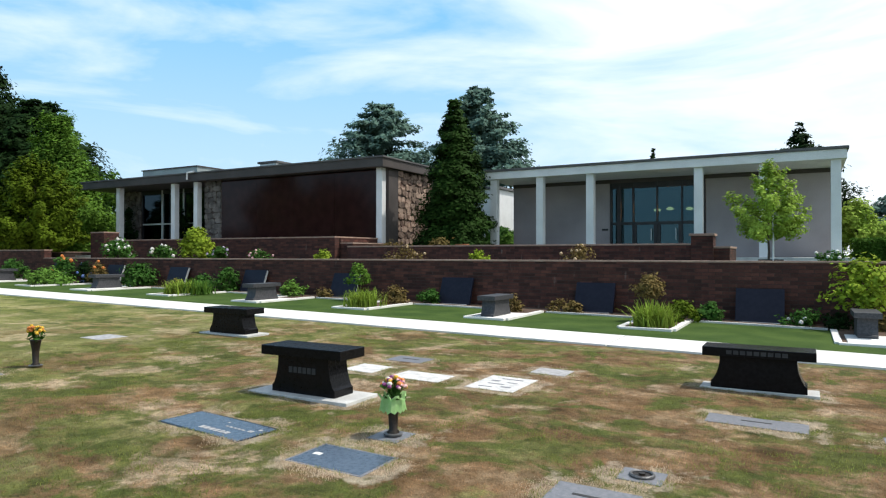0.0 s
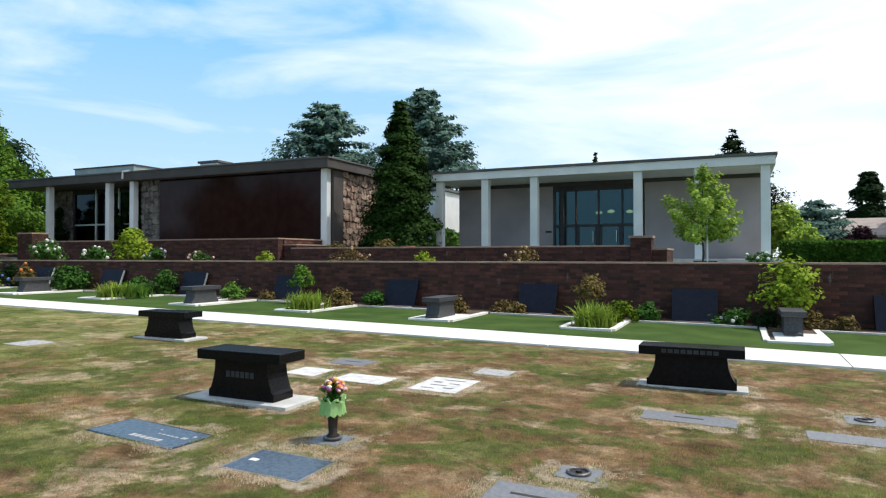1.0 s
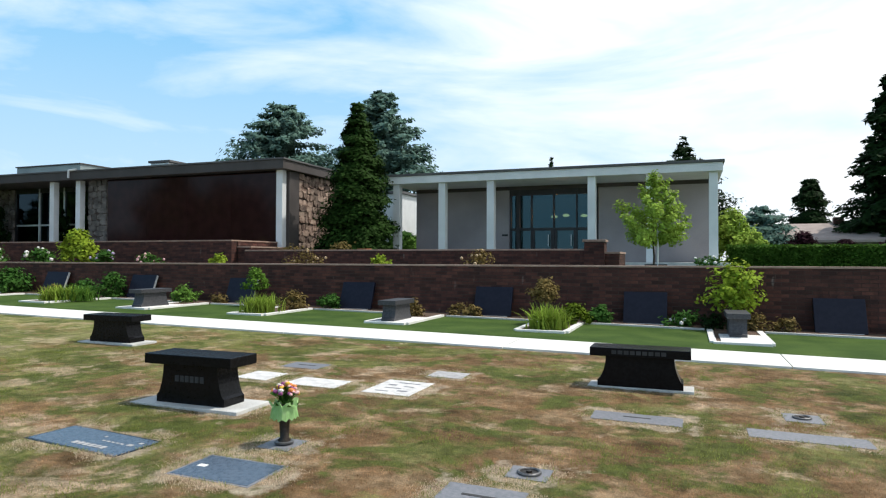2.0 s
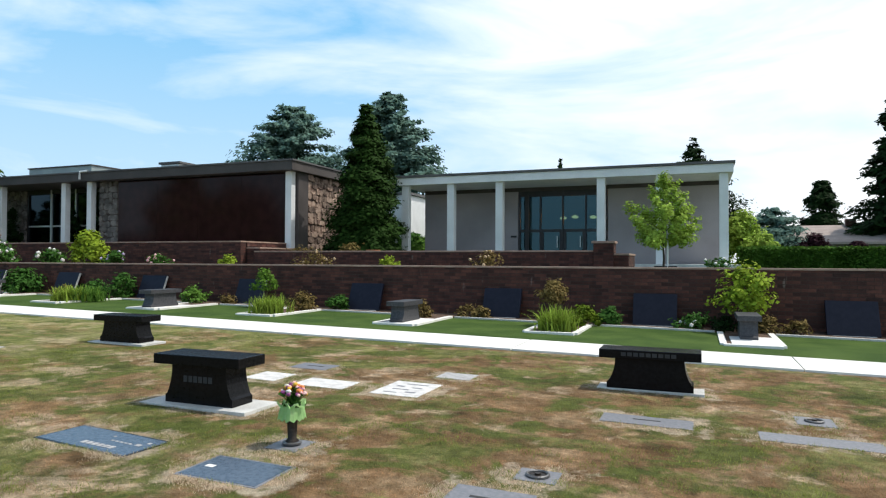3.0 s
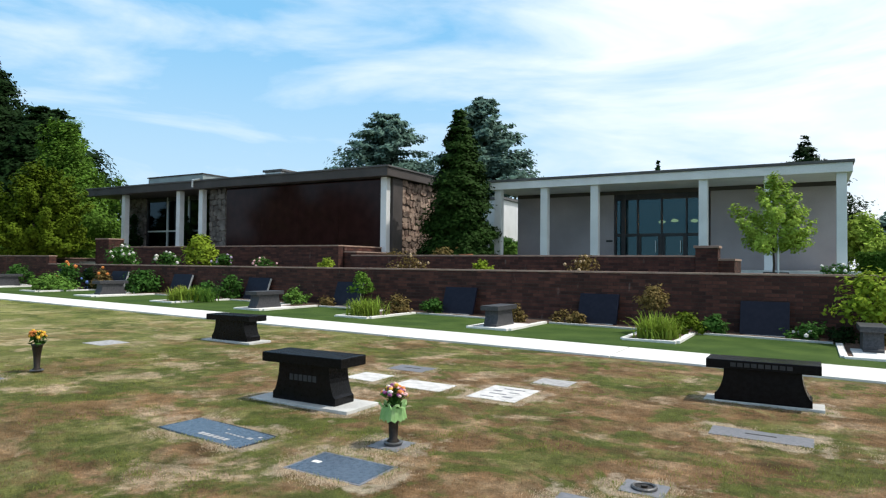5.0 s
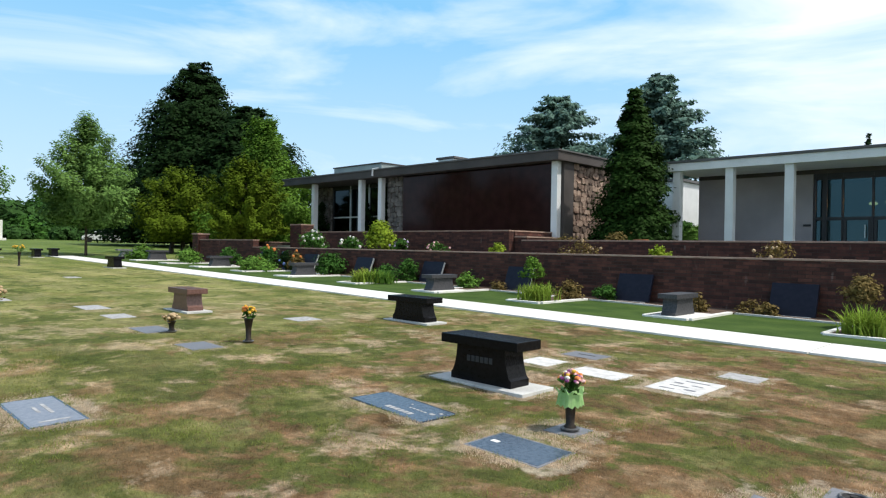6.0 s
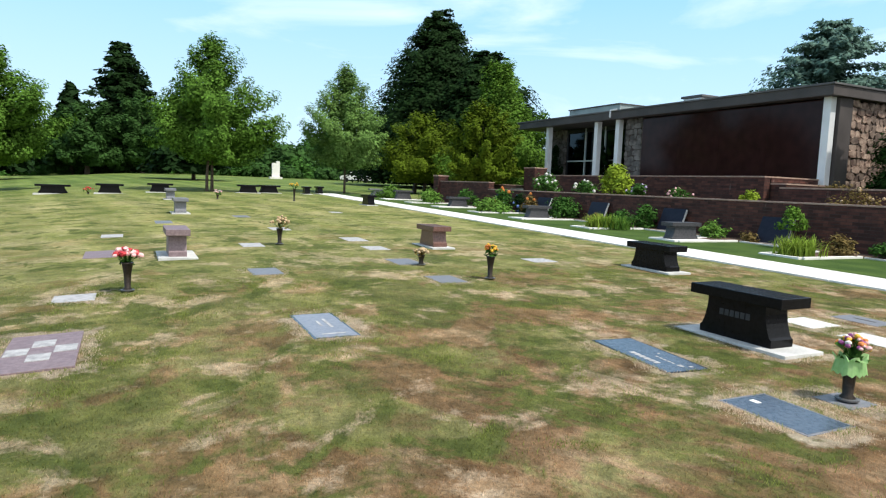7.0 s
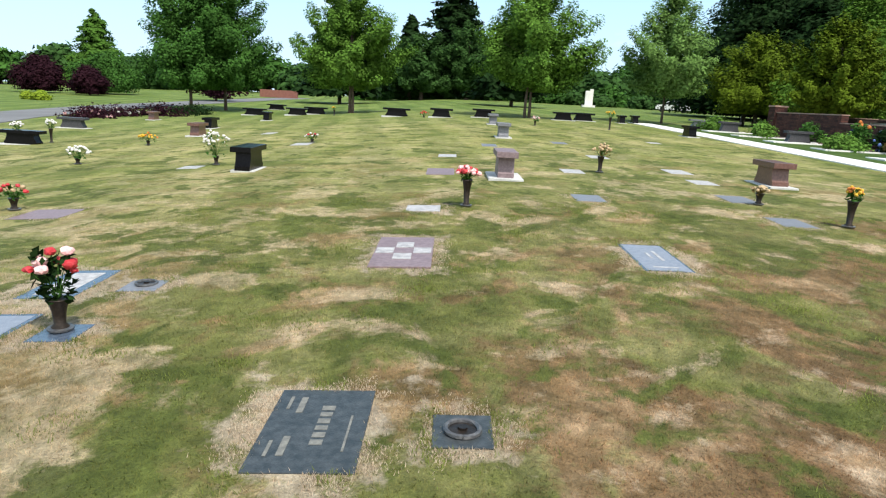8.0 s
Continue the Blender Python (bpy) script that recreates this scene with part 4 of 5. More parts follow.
def limb_points(rng, n, limbs, h, r, profile):
    """Leaf sprays along limbs that rise from the stem to an uneven envelope, with gaps between them."""
    ph = rng.uniform(0, 6.28, 3)
    cs, ax, sz, wt = [], [], [], []
    for i in range(limbs):
        t = ((i + rng.uniform(0, 1)) / limbs) ** 1.15
        az = i * 2.4 + rng.uniform(-0.5, 0.5)
        e = r * profile(t) * (1 + 0.16 * math.sin(2 * az + ph[0] + 3 * t)) * rng.uniform(0.74, 1.14)
        rise = e * (0.28 + 0.75 * t)
        tip = Vector((e * math.cos(az), e * math.sin(az), min(t * h, h)))
        base = Vector((0, 0, max(0.0, t * h - rise)))
        way = (tip - base)
        k = max(3, int(way.length / (r * 0.17)))
        for j in range(k):
            s = (j + 0.6) / k
            if s < 0.3 and t < 0.7:
                continue
            p = base.lerp(tip, s) + Vector(rng.normal(0, r * 0.055, 3))
            p.z += 0.10 * way.length * math.sin(s * 3.1)
            w = r * (0.105 + 0.10 * math.sin(min(1, s * 1.05) * 2.6)) * rng.uniform(0.7, 1.25) * (1.0 - 0.35 * t)
            d = way.normalized() + Vector((0, 0, 0.5))
            cs.append(p[:])
            ax.append(d.normalized()[:])
            sz.append(w)
            wt.append(w ** 1.8)
    cs, ax, sz, wt = np.array(cs), np.array(ax), np.array(sz), np.array(wt)
    pick = rng.choice(len(cs), n, p=wt / wt.sum())
    d = rng.normal(size=(n, 3))
    d /= np.linalg.norm(d, axis=1)[:, None]
    d *= (rng.uniform(0.03, 1, n) ** 0.42)[:, None]
    along = (d * ax[pick]).sum(1)[:, None]
    off = (d * np.array([1, 1, 0.8]) + ax[pick] * along * 0.75) * sz[pick][:, None]
    pts = cs[pick] + off
    mid = np.array([0, 0, h * 0.40])
    face = 0.85 * d + 0.6 * (pts - mid) / max(r, h * 0.5) + np.array([0, 0, 0.25])
    return cs, pts, face / (np.linalg.norm(face, axis=1)[:, None] + 1e-9)


def spire(t):
    return max(0.05, (1 - t) ** 0.70 * min(1.0, 0.66 + 1.6 * t) * 1.1)


def dome(t):
    return max(0.12, math.sqrt(max(0.0, 1 - (max(0.0, t - 0.25) / 0.75) ** 2.0)) * min(1.0, 0.8 + 0.8 * t))


def oval(t):
    return max(0.05, math.sin(math.pi * min(1, 0.12 + 0.88 * t) ** 0.8)) ** 0.75


def ovate(t):
    return min(1.0, 0.6 + 1.5 * t) if t < 0.28 else max(0.05, 1 - ((t - 0.28) / 0.72) ** 1.6)


def egg(t):
    return max(0.04, (1 - t) ** 0.78 * min(1.12, 0.5 + 2.6 * t))


def broad_tree(x, y, h, r, low, leaf, label, seed, n=9000, size=0.22, trunk=0.14, profile=egg, z0=None, trunks=1, clumps=130, category="tree", group="", name="tree", tight=0.15, limbs=0):
    rng = np.random.default_rng(seed)
    z0 = gz(x, y) if z0 is None else z0
    tr = thing(name, pose(x, y, z0), label, category, group)
    if limbs:
        cs, pts, face = limb_points(rng, n, limbs, h - low, r, profile)
        clumps = len(cs)
        cs = cs[rng.permutation(clumps)]
    else:
        cs, pts, face = crown_points(rng, n, clumps, h - low, r, profile, tight)
    pts[:, 2] += low
    pts[:, 2] = np.maximum(pts[:, 2], low * 0.8)
    bm = bmesh.new()
    for k in range(trunks):
        ox, oy = (rng.uniform(-0.25, 0.25) * (k > 0) * 3, rng.uniform(-0.25, 0.25) * (k > 0) * 3)
        top = low + (h - low) * 0.75
        tube(bm, [(ox, oy, -0.1), (ox * 0.9 + 0.02, oy, low * 0.5), (ox * 0.7, oy * 0.7, low), (ox * 0.3 + 0.05, oy * 0.3, (low + top) / 2), (0, 0, top)],
             [trunk * 1.25, trunk, trunk * 0.85, trunk * 0.5, trunk * 0.12], 9)
    for i in range(min(16, clumps)):
        c = cs[i]
        base = low + (c[2]) * 0.55
        mid = (c[0] * 0.5, c[1] * 0.5, (base + c[2] + low) / 2 + 0.1)
        tube(bm, [(0, 0, base), mid, (c[0] * 0.9, c[1] * 0.9, c[2] + low)], [trunk * 0.35, trunk * 0.22, trunk * 0.06], 5)
    part("trunk", bm, M_BARK, tr, "", True)
    leaves("crown", pts, size, leaf, tr, rng, out=face)
    return tr


def conifer(x, y, h, r, leaf, label, seed, n=9000, size=0.3, low=0.3, z0=None, power=0.85, droop=0.25, tiers=0, name="conifer_tree", fan=0.13, group="", even=0.6):
    rng = np.random.default_rng(seed)
    z0 = gz(x, y) if z0 is None else z0
    tr = thing(name, pose(x, y, z0), label, "tree", group)
    part("trunk", tube(bmesh.new(), [(0, 0, -0.1), (0.03, 0, h * 0.4), (0, 0, h * 0.97)], [h * 0.022, h * 0.014, 0.02], 9), M_BARK, tr, "", True)
    nb = 60 + int(h * 18)
    bt = rng.uniform(0, 1, nb) ** 1.15
    if tiers:
        bt = (np.floor(bt * tiers) + rng.uniform(0.0, 0.85, nb)) / tiers
    az = rng.uniform(0, 2 * math.pi, nb)
    ln = r * np.maximum(0.05, (1 - bt)) ** power * rng.uniform(even, 1.12 - (even - 0.6) * 0.2, nb)
    k = rng.choice(nb, n, p=ln / ln.sum())
    s = rng.uniform(0.08, 1, n) ** 0.7
    d = s * ln[k]
    off = np.clip(rng.normal(size=(n, 3)), -1.6, 1.6) * np.array([1, 1, 0.45]) * (fan * ln[k] * (1.25 - s * 0.6) + 0.05)[:, None]
    pts = np.stack([d * np.cos(az[k]), d * np.sin(az[k]), low + bt[k] * (h - low) - droop * d * s + 0.12 * d], 1) + off
    pts[:, 2] = np.clip(pts[:, 2], low * 0.5, h)
    face = off / (np.linalg.norm(off, axis=1)[:, None] + 1e-9) * 0.6 + np.stack([np.cos(az[k]) * 0.6, np.sin(az[k]) * 0.6, np.full(n, 0.35)], 1)
    face /= np.linalg.norm(face, axis=1)[:, None]
    leaves("crown", pts, size, leaf, tr, rng, droop=0.15, aspect=2.2, up=0.8, out=face)
    return tr


def shrub(x, y, r, h, leaf, label, seed, n=700, size=0.07, z0=None, name="shrub", stem=0.0, flowers=None, nf=14, group="", category="shrub"):
    rng = np.random.default_rng(seed)
    z0 = gz(x, y) + 0.01 if z0 is None else z0
    sh = thing(name, pose(x, y, z0), label, category, group)
    cs, pts, face = crown_points(rng, n, 26, h - stem, r, oval, 0.2, 0.3)
    pts[:, 2] = np.maximum(pts[:, 2] + stem, 0.02)
    bm = bmesh.new()
    for i in range(5):
        c = cs[i]
        tube(bm, [(0, 0, -0.02), (c[0] * 0.3, c[1] * 0.3, stem + c[2] * 0.4), (c[0], c[1], c[2] + stem)], [0.018, 0.012, 0.004], 5)
    part("stem", bm, M_BARK, sh)
    leaves("foliage", pts, size, leaf, sh, rng, droop=0.0, out=face)
    if flowers:
        for i in range(nf):
            c = cs[i]
            f = bmesh.new()
            bmesh.ops.create_icosphere(f, subdivisions=1, radius=size * rng.uniform(0.7, 1.15))
            part("bloom", f, flowers, sh, at=Matrix.Translation((c[0] * 1.1, c[1] * 1.1, max(0.06, c[2] * 1.08 + stem + 0.02))))
    return sh


def lily_clump(x, y, r, h, leaf, label, seed, n=420):
    """Long arching strap leaves from one root."""
    rng = np.random.default_rng(seed)
    cl = thing("daylily_clump", pose(x, y, gz(x, y) + 0.02), label, "perennial", "daylily clumps")
    v, f = [], []
    for _ in range(n):
        a, lean, L, w = rng.uniform(0, 6.28), rng.uniform(0.2, 1.1), h * rng.uniform(0.7, 1.3), rng.uniform(0.012, 0.022)
        rx, ry = rng.normal(0, r * 0.35, 2)
        ca, sa = math.cos(a), math.sin(a)
        k = len(v)
        for s in (0, 0.4, 0.75, 1):
            out, up = lean * L * s * s * 0.8, L * (s - 0.42 * lean * s * s)
            ww = w * (1 - s * 0.85)
            v += [(rx + ca * out - sa * ww, ry + sa * out + ca * ww, max(0, up)), (rx + ca * out + sa * ww, ry + sa * out - ca * ww, max(0, up))]
        f += [(k + 2 * i, k + 2 * i + 1, k + 2 * i + 3, k + 2 * i + 2) for i in range(3)]
    raw("foliage", v, f, leaf, cl)
    return cl


def flower_mat(name, c, c2=None):
    return mat(name, c, c2 or tuple(0.7 * k for k in c), 0.6, 30, 120, 0.0)


F_WHITE, F_RED, F_PINK = flower_mat("white_petals", (0.8, 0.78, 0.74)), flower_mat("red_petals", (0.55, 0.03, 0.04)), flower_mat("pink_petals", (0.75, 0.33, 0.36), (0.8, 0.55, 0.52))
F_YELLOW, F_ORANGE, F_PURPLE = flower_mat("yellow_petals", (0.75, 0.45, 0.03)), flower_mat("orange_petals", (0.7, 0.22, 0.04)), flower_mat("purple_petals", (0.28, 0.06, 0.22))
F_TAN, F_BLUE, F_LILAC = flower_mat("dried_petals", (0.50, 0.36, 0.2)), flower_mat("blue_petals", (0.12, 0.2, 0.5)), flower_mat("lilac_petals", (0.5, 0.4, 0.6))
M_WRAP = leaf_mat("green_tissue_wrap", (0.50, 0.80, 0.36), 0.1, 0.5)

# the conifer between the halls, blue cedars behind them, the young staked tree
conifer(-13.12, 24.6, 6.9, 1.6, L_CONE, "dense dark green conifer between the two halls", 11, 60000, 0.095, 0.1, 1.2, 0.62, 0.30, fan=0.28, even=0.80)
conifer(-31.0, 45, 13.2, 7.2, L_CEDAR, "blue-green cedar with level branches", 12, 42000, 0.19, 3, 1.0, 0.62, 0.02, 7, fan=0.10, group="cedars")
conifer(-21.9, 45, 13.6, 5.5, L_CEDAR, "tall blue-green cedar behind the halls", 13, 42000, 0.19, 3, 1.0, 0.62, 0.02, 7, fan=0.10, group="cedars")
young = broad_tree(-0.82, 19.0, 2.65, 1.08, 0.78, L_YOUNG, "young light green tree tied to a stake", 14, 9500, 0.055, 0.03, ovate, 1.2, 1, limbs=30)
stake = thing("tree_stake", pose(-0.70, 18.9, 1.2), "pale stake with a black tie", "stake")
part("pole", lathe(bmesh.new(), [(0.025, 0), (0.025, 1.3), (0.01, 1.32)], 8), M_WHITE, stake)
part("tie", one(-0.35, -0.02, 0.14, 0.25, 0.02, 0.18, 0.005), M_FRAME, stake, "black rubber tie")

# trees round the far end of the terrace
broad_tree(-34.2, 18.7, 5.1, 2.1, 0.6, L_JAP, "golden-green Japanese maple behind the brick wall", 21, 42000, 0.10, 0.12, dome, 1.2, 3, limbs=60)
broad_tree(-46.4, 20.5, 5.9, 3.5, 1.1, L_JAP, "spreading golden-green Japanese maple", 22, 46000, 0.115, 0.15, dome, None, 3, limbs=64)
broad_tree(-42.0, 24.5, 9.6, 4.3, 1.0, L_LEAFY, "green maple beside the granite hall", 23, 50000, 0.13, 0.2, spire, limbs=70)
conifer(-69.5, 32, 20.2, 9.8, L_DARK, "huge dark pine rising over the maples", 24, 110000, 0.22, 0.8, None, 0.64, 0.1, 0, fan=0.17, even=0.84)
conifer(-60.5, 33.5, 14.2, 7.6, L_DARK, "dark pine beside the taller one", 25, 50000, 0.24, 2, None, 0.5, 0.1, 0, fan=0.16)

# lawn trees
broad_tree(-39.5, 4.1, 8.35, 3.5, 1.9, L_MAPLE, "upright green maple on the lawn", 31, 54000, 0.105, 0.08, ovate, None, 2, limbs=60)
broad_tree(-42.3, 12.8, 8.1, 3.0, 2.0, L_PALE, "pale green young maple at the path's end", 32, 40000, 0.105, 0.07, ovate, None, 1, limbs=66)
broad_tree(-44.6, -7.3, 9.0, 3.35, 1.9, L_MAPLE, "green maple on the falling lawn", 33, 54000, 0.115, 0.09, ovate, None, 2, limbs=56)
broad_tree(-49.6, -19.9, 10.6, 4.0, 1.9, L_GREEN, "broad green tree beside the road", 34, 46000, 0.13, 0.11, dome, None, 1, limbs=52, group="roadside trees")
broad_tree(-51.3, -17.9, 11.0, 3.8, 1.9, L_GREEN, "broad green tree beside the road", 134, 46000, 0.13, 0.11, dome, None, 1, limbs=52, group="roadside trees")
conifer(-107, -1, 18.5, 6.5, L_DARK, "tall dark conifer far across the lawn", 35, 24000, 0.4, 2, None, 0.55, 0.15)
conifer(-100, -7, 12, 5, L_DARK, "dark conifer in the far tree belt", 36, 7000, 0.6, 2)
broad_tree(-98, 1.5, 10.5, 5.4, 1.5, L_FAR, "dark green tree in the far tree belt", 37, 20000, 0.28, 0.3, dome, limbs=40)
broad_tree(-96, -5, 9.0, 5.0, 1.5, L_FAR, "dark green tree in the far tree belt", 38, 20000, 0.28, 0.3, dome, limbs=40)
conifer(-68, 5.5, 9, 4.2, L_DARK, "dark pine behind the lawn maples", 39, 8000, 0.45, 1.5, None, 0.5)
conifer(-80, -14, 11, 5, L_DARK, "dark pine behind the lawn maples", 40, 8000, 0.5, 1.5, None, 0.5)
conifer(-94, -50.5, 11.0, 5.0, L_HEDGE, "green cypress by the road", 41, 18000, 0.26, 1, None, 0.7)
broad_tree(-77, -48.2, 3.9, 3.0, 0.4, L_PLUM, "purple-leaved plum tree across the road", 42, 16000, 0.18, 0.15, oval, group="purple plums")
broad_tree(-74, -40.8, 3.1, 2.0, 0.3, L_PLUM, "smaller purple-leaved plum tree", 43, 11000, 0.18, 0.12, oval, group="purple plums")
broad_tree(-82, -43, 4.6, 4.2, 0.4, L_GREEN, "olive-green shrub tree behind the road", 44, 14000, 0.18, 0.12, oval)
broad_tree(-72, -26, 5, 3.0, 0.5, L_PLUM, "dark red tree beyond the road", 45, 10000, 0.2, 0.12, oval, group="purple plums")
rr = random.Random(8)
for i in range(26):
    a = radians(141 + i * 3.05 + rr.uniform(-0.8, 0.8))
    d = rr.uniform(125, 185)
    tx, ty = d * math.cos(a), d * math.sin(a)
    if i % 3 == 1:
        conifer(tx, ty, rr.uniform(6, 10), 3.5, L_DARK, "dark conifer in the distant tree belt", 60 + i, 3500, 0.9, 1, None, 0.6, group="distant trees")
    else:
        broad_tree(tx, ty, rr.uniform(5, 8.5), rr.uniform(6, 9), 0.5, L_FAR if i % 2 else L_GREEN, "green tree in the distant tree belt", 60 + i, 4500, 0.85, 0.3, oval, group="distant trees", clumps=60)

for i in range(16):
    ty = -14 + i * 3.3 + rr.uniform(-0.8, 0.8)
    broad_tree(rr.uniform(-112, -100), ty, rr.uniform(1.5, 3.2), rr.uniform(2.2, 3.2), 0.15, L_FAR if i % 3 else L_GREEN, "dark shrub along the far edge of the lawn", 160 + i, 2600, 0.42, 0.12, oval, group="far shrubs", clumps=40, category="shrub", name="shrub")

# behind the columned hall: hedge, a low house, trees
annex = thing("white_annex", pose(-18.3, 38, 1.2), "small white-walled annex behind the halls", "building")
part("wall", one(-2.0, -2.0, 0, 2.0, 2.2, 4.3, 0.01), M_WHITE, annex)
part("roof", one(-2.2, -2.2, 4.3, 2.15, 2.4, 4.45, 0.01), M_ROOFTOP, annex)
rng = np.random.default_rng(5)
hedge = thing("clipped_hedge", pose(1.6, 29.8, 1.15), "long clipped green hedge with a flat top", "hedge")
part("core", one(0.1, 0.1, 0, 24.9, 0.9, 0.85), L_HEDGE, hedge)
hp = np.concatenate([np.stack([rng.uniform(0, 25, 9000), rng.normal(0, 0.03, 9000), rng.uniform(0, 0.95, 9000)], 1),
                     np.stack([rng.uniform(0, 25, 7000), rng.uniform(0, 1, 7000), rng.normal(0.93, 0.03, 7000)], 1)])
leaves("clipped_leaves", hp, 0.09, L_HEDGE, hedge, rng)
for sx, sy, sr, shh, lf, lb_ in ((2.0, 34, 1.2, 2.8, L_YOUNG, "green shrub beside the columned hall"), (2.9, 31.6, 0.5, 1.6, L_YOUNG, "thin young conifer by the hedge"),
                                 (6.2, 42, 0.95, 2.0, L_PLUM, "purple-leaved shrub before the house"), (8.3, 42, 0.8, 1.5, L_PLUM, "purple-leaved shrub before the house"), (10.6, 42, 0.8, 1.6, L_PLUM, "purple-leaved shrub before the house")):
    broad_tree(sx, sy, shh, sr, 0.2, lf, lb_, int(sx * 10), 6000, 0.1, 0.05, oval, 1.15, 1, 50, "shrub", name="shrub")
house = thing("low_house", pose(16, 50, 1.1), "low house with a broad tan shingle roof", "house")
part("wall", one(-11.5, -2.5, 0, 12, 6.5, 1.7), M_PALEWALL, house)
M_SHINGLE = mat("tan_shingles", (0.37, 0.30, 0.265), (0.29, 0.235, 0.21), 0.9, 1.5, 25, 0.4)
part("roof", prism(bmesh.new(), [(-3.2, 1.55), (2.0, 2.85), (7.2, 1.55), (7.2, 1.7), (2.0, 3.0), (-3.2, 1.7)], "x", -12.2, 12.7), M_SHINGLE, house, "tan shingle roof")
part("chimney", one(-6.5, 1.5, 2.4, -5.9, 2.1, 3.4, 0.02), M_BRICKP, house)
conifer(10.9, 70, 8.2, 2.5, L_DARK, "narrow dark conifer behind the house", 51, 20000, 0.2, 0.5, 1, 0.5, fan=0.26, even=0.85)
conifer(4.3, 44, 3.7, 2.4, L_CEDAR, "grey-green pine behind the hedge", 55, 7000, 0.13, 0.8, 1.1, 0.55, 0.0, 5, fan=0.14)
conifer(12.5, 50, 13, 3.5, L_DARK, "large dark fir near the house", 52, 24000, 0.22, 0.5, 1, 0.65, 0.3, 11)
conifer(-0.4, 70, 13.0, 8.5, L_DARK, "dark fir showing above the hall's roof", 53, 30000, 0.18, 2, 1, 1.0, 0.2)
conifer(-13.8, 70, 11.7, 2.0, L_DARK, "dark treetop above the hall's roof", 54, 5000, 0.2, 2, 1, 0.9)

# garden beds below the wall
lily_clump(-2.62, 13.35, 0.50, 0.50, L_LILY, "arching green daylily leaves in a kerbed bed", 71)
lily_clump(-9.82, 13.45, 0.55, 0.46, L_LILY, "arching green daylily leaves in a kerbed bed", 72)
lily_clump(-16.75, 13.55, 0.62, 0.46, L_LILY, "bright green daylily clump in a kerbed bed", 73)
lily_clump(-16.4, 13.9, 0.5, 0.44, L_BED, "green daylily clump in a kerbed bed", 74)
shrub(-24.4, 13.9, 0.8, 0.5, L_BED, "bright green mounded shrub in a garden bed", 75, 1500, 0.08)
shrub(-31.2, 14.0, 0.75, 0.6, L_BED, "green mounded shrub in a garden bed", 76, 1300, 0.08)
shrub(-37.0, 14.0, 0.8, 0.65, L_BED, "green mounded shrub by the path", 77, 1300, 0.08)
shrub(-2.92, 14.4, 0.36, 1.0, L_OLIVE, "small round bronze-leaved standard bush", 78, 1100, 0.05, stem=0.55)
shrub(-11.15, 15.05, 0.36, 1.02, L_LEAFY, "small olive-green standard bush", 79, 800, 0.05, stem=0.5)
shrub(-2.3, 14.75, 0.40, 0.46, L_JAP, "low olive-green shrub in a kerbed bed", 80, 900, 0.055)
shrub(-9.75, 14.75, 0.46, 0.46, L_OLIVE, "low reddish-brown shrub in a kerbed bed", 81, 900, 0.055)
shrub(-1.85, 15.3, 0.32, 0.42, L_GREEN, "small green shrub at the wall's foot", 82, 600, 0.06)
shrub(-8.95, 15.3, 0.35, 0.38, L_GREEN, "small green shrub at the wall's foot", 83, 600, 0.06)
shrub(-0.02, 15.45, 0.40, 0.34, L_GREEN, "low shrub with pale flower heads", 84, 700, 0.05, flowers=F_WHITE, nf=9)
shrub(0.98, 15.25, 0.66, 1.42, L_LIME, "tall yellow-green shrub behind the granite bench", 85, 1300, 0.07, stem=0.35)
shrub(1.45, 15.3, 0.4, 0.36, L_OLIVE, "low reddish plant round the tall shrub", 95, 500, 0.05)
shrub(0.6, 15.3, 0.34, 0.32, L_DARK, "low dark plant round the tall shrub", 96, 450, 0.05)
shrub(-6.15, 14.55, 0.24, 0.42, L_OLIVE, "small bush behind the granite bench", 86, 400, 0.05)
shrub(-13.75, 15.1, 0.45, 0.45, L_BED, "small green bush beside the granite bench", 87, 700, 0.06)
shrub(-16.75, 15.35, 0.42, 0.78, L_GREEN, "dark green bush at the wall's foot", 88, 900, 0.07)
shrub(-17.55, 15.0, 0.55, 0.5, L_GREEN, "dark green bush at the wall's foot", 89, 800, 0.07)
shrub(-21.3, 15.3, 0.7, 0.8, L_GREEN, "leafy green bush at the wall's foot", 90, 1200, 0.08)
shrub(-25.6, 15.1, 0.5, 0.95, L_GREEN, "leafy green bush beside potted flowers", 91, 1000, 0.08, flowers=F_ORANGE, nf=8)
shrub(-24.3, 15.2, 0.42, 0.85, L_DARK, "dark planting with blue flowers", 92, 700, 0.07, flowers=F_BLUE, nf=8)
shrub(-23.5, 15.2, 0.35, 0.8, L_OLIVE, "dark planting with orange flowers", 93, 600, 0.07, flowers=F_ORANGE, nf=6)
shrub(-28.9, 15.0, 0.55, 0.8, L_GREEN, "leafy green bush at the wall's foot", 94, 900, 0.08)
for sx, r_ in ((-5.2, 0.35), (-4.9, 0.25), (2.0, 0.3), (-12.6, 0.3), (-19.2, 0.4), (4.4, 0.5)):
    shrub(sx, 15.3, r_, 0.3, L_OLIVE, "low straggling plant in the mulch", int(abs(sx) * 100), 350, 0.05)
ball = thing("white_stone", pose(-17.45, 14.35, gz(-17.45, 14.35) + 0.08), "rounded white stone in the bed", "stone")
bm = bmesh.new()
bmesh.ops.create_icosphere(bm, subdivisions=3, radius=0.15)
for vv in bm.verts:
    vv.co *= 1 + 0.15 * noise.noise(vv.co * 6)
    vv.co.z *= 0.75
part("body", bm, M_KERB, ball, smooth=True)

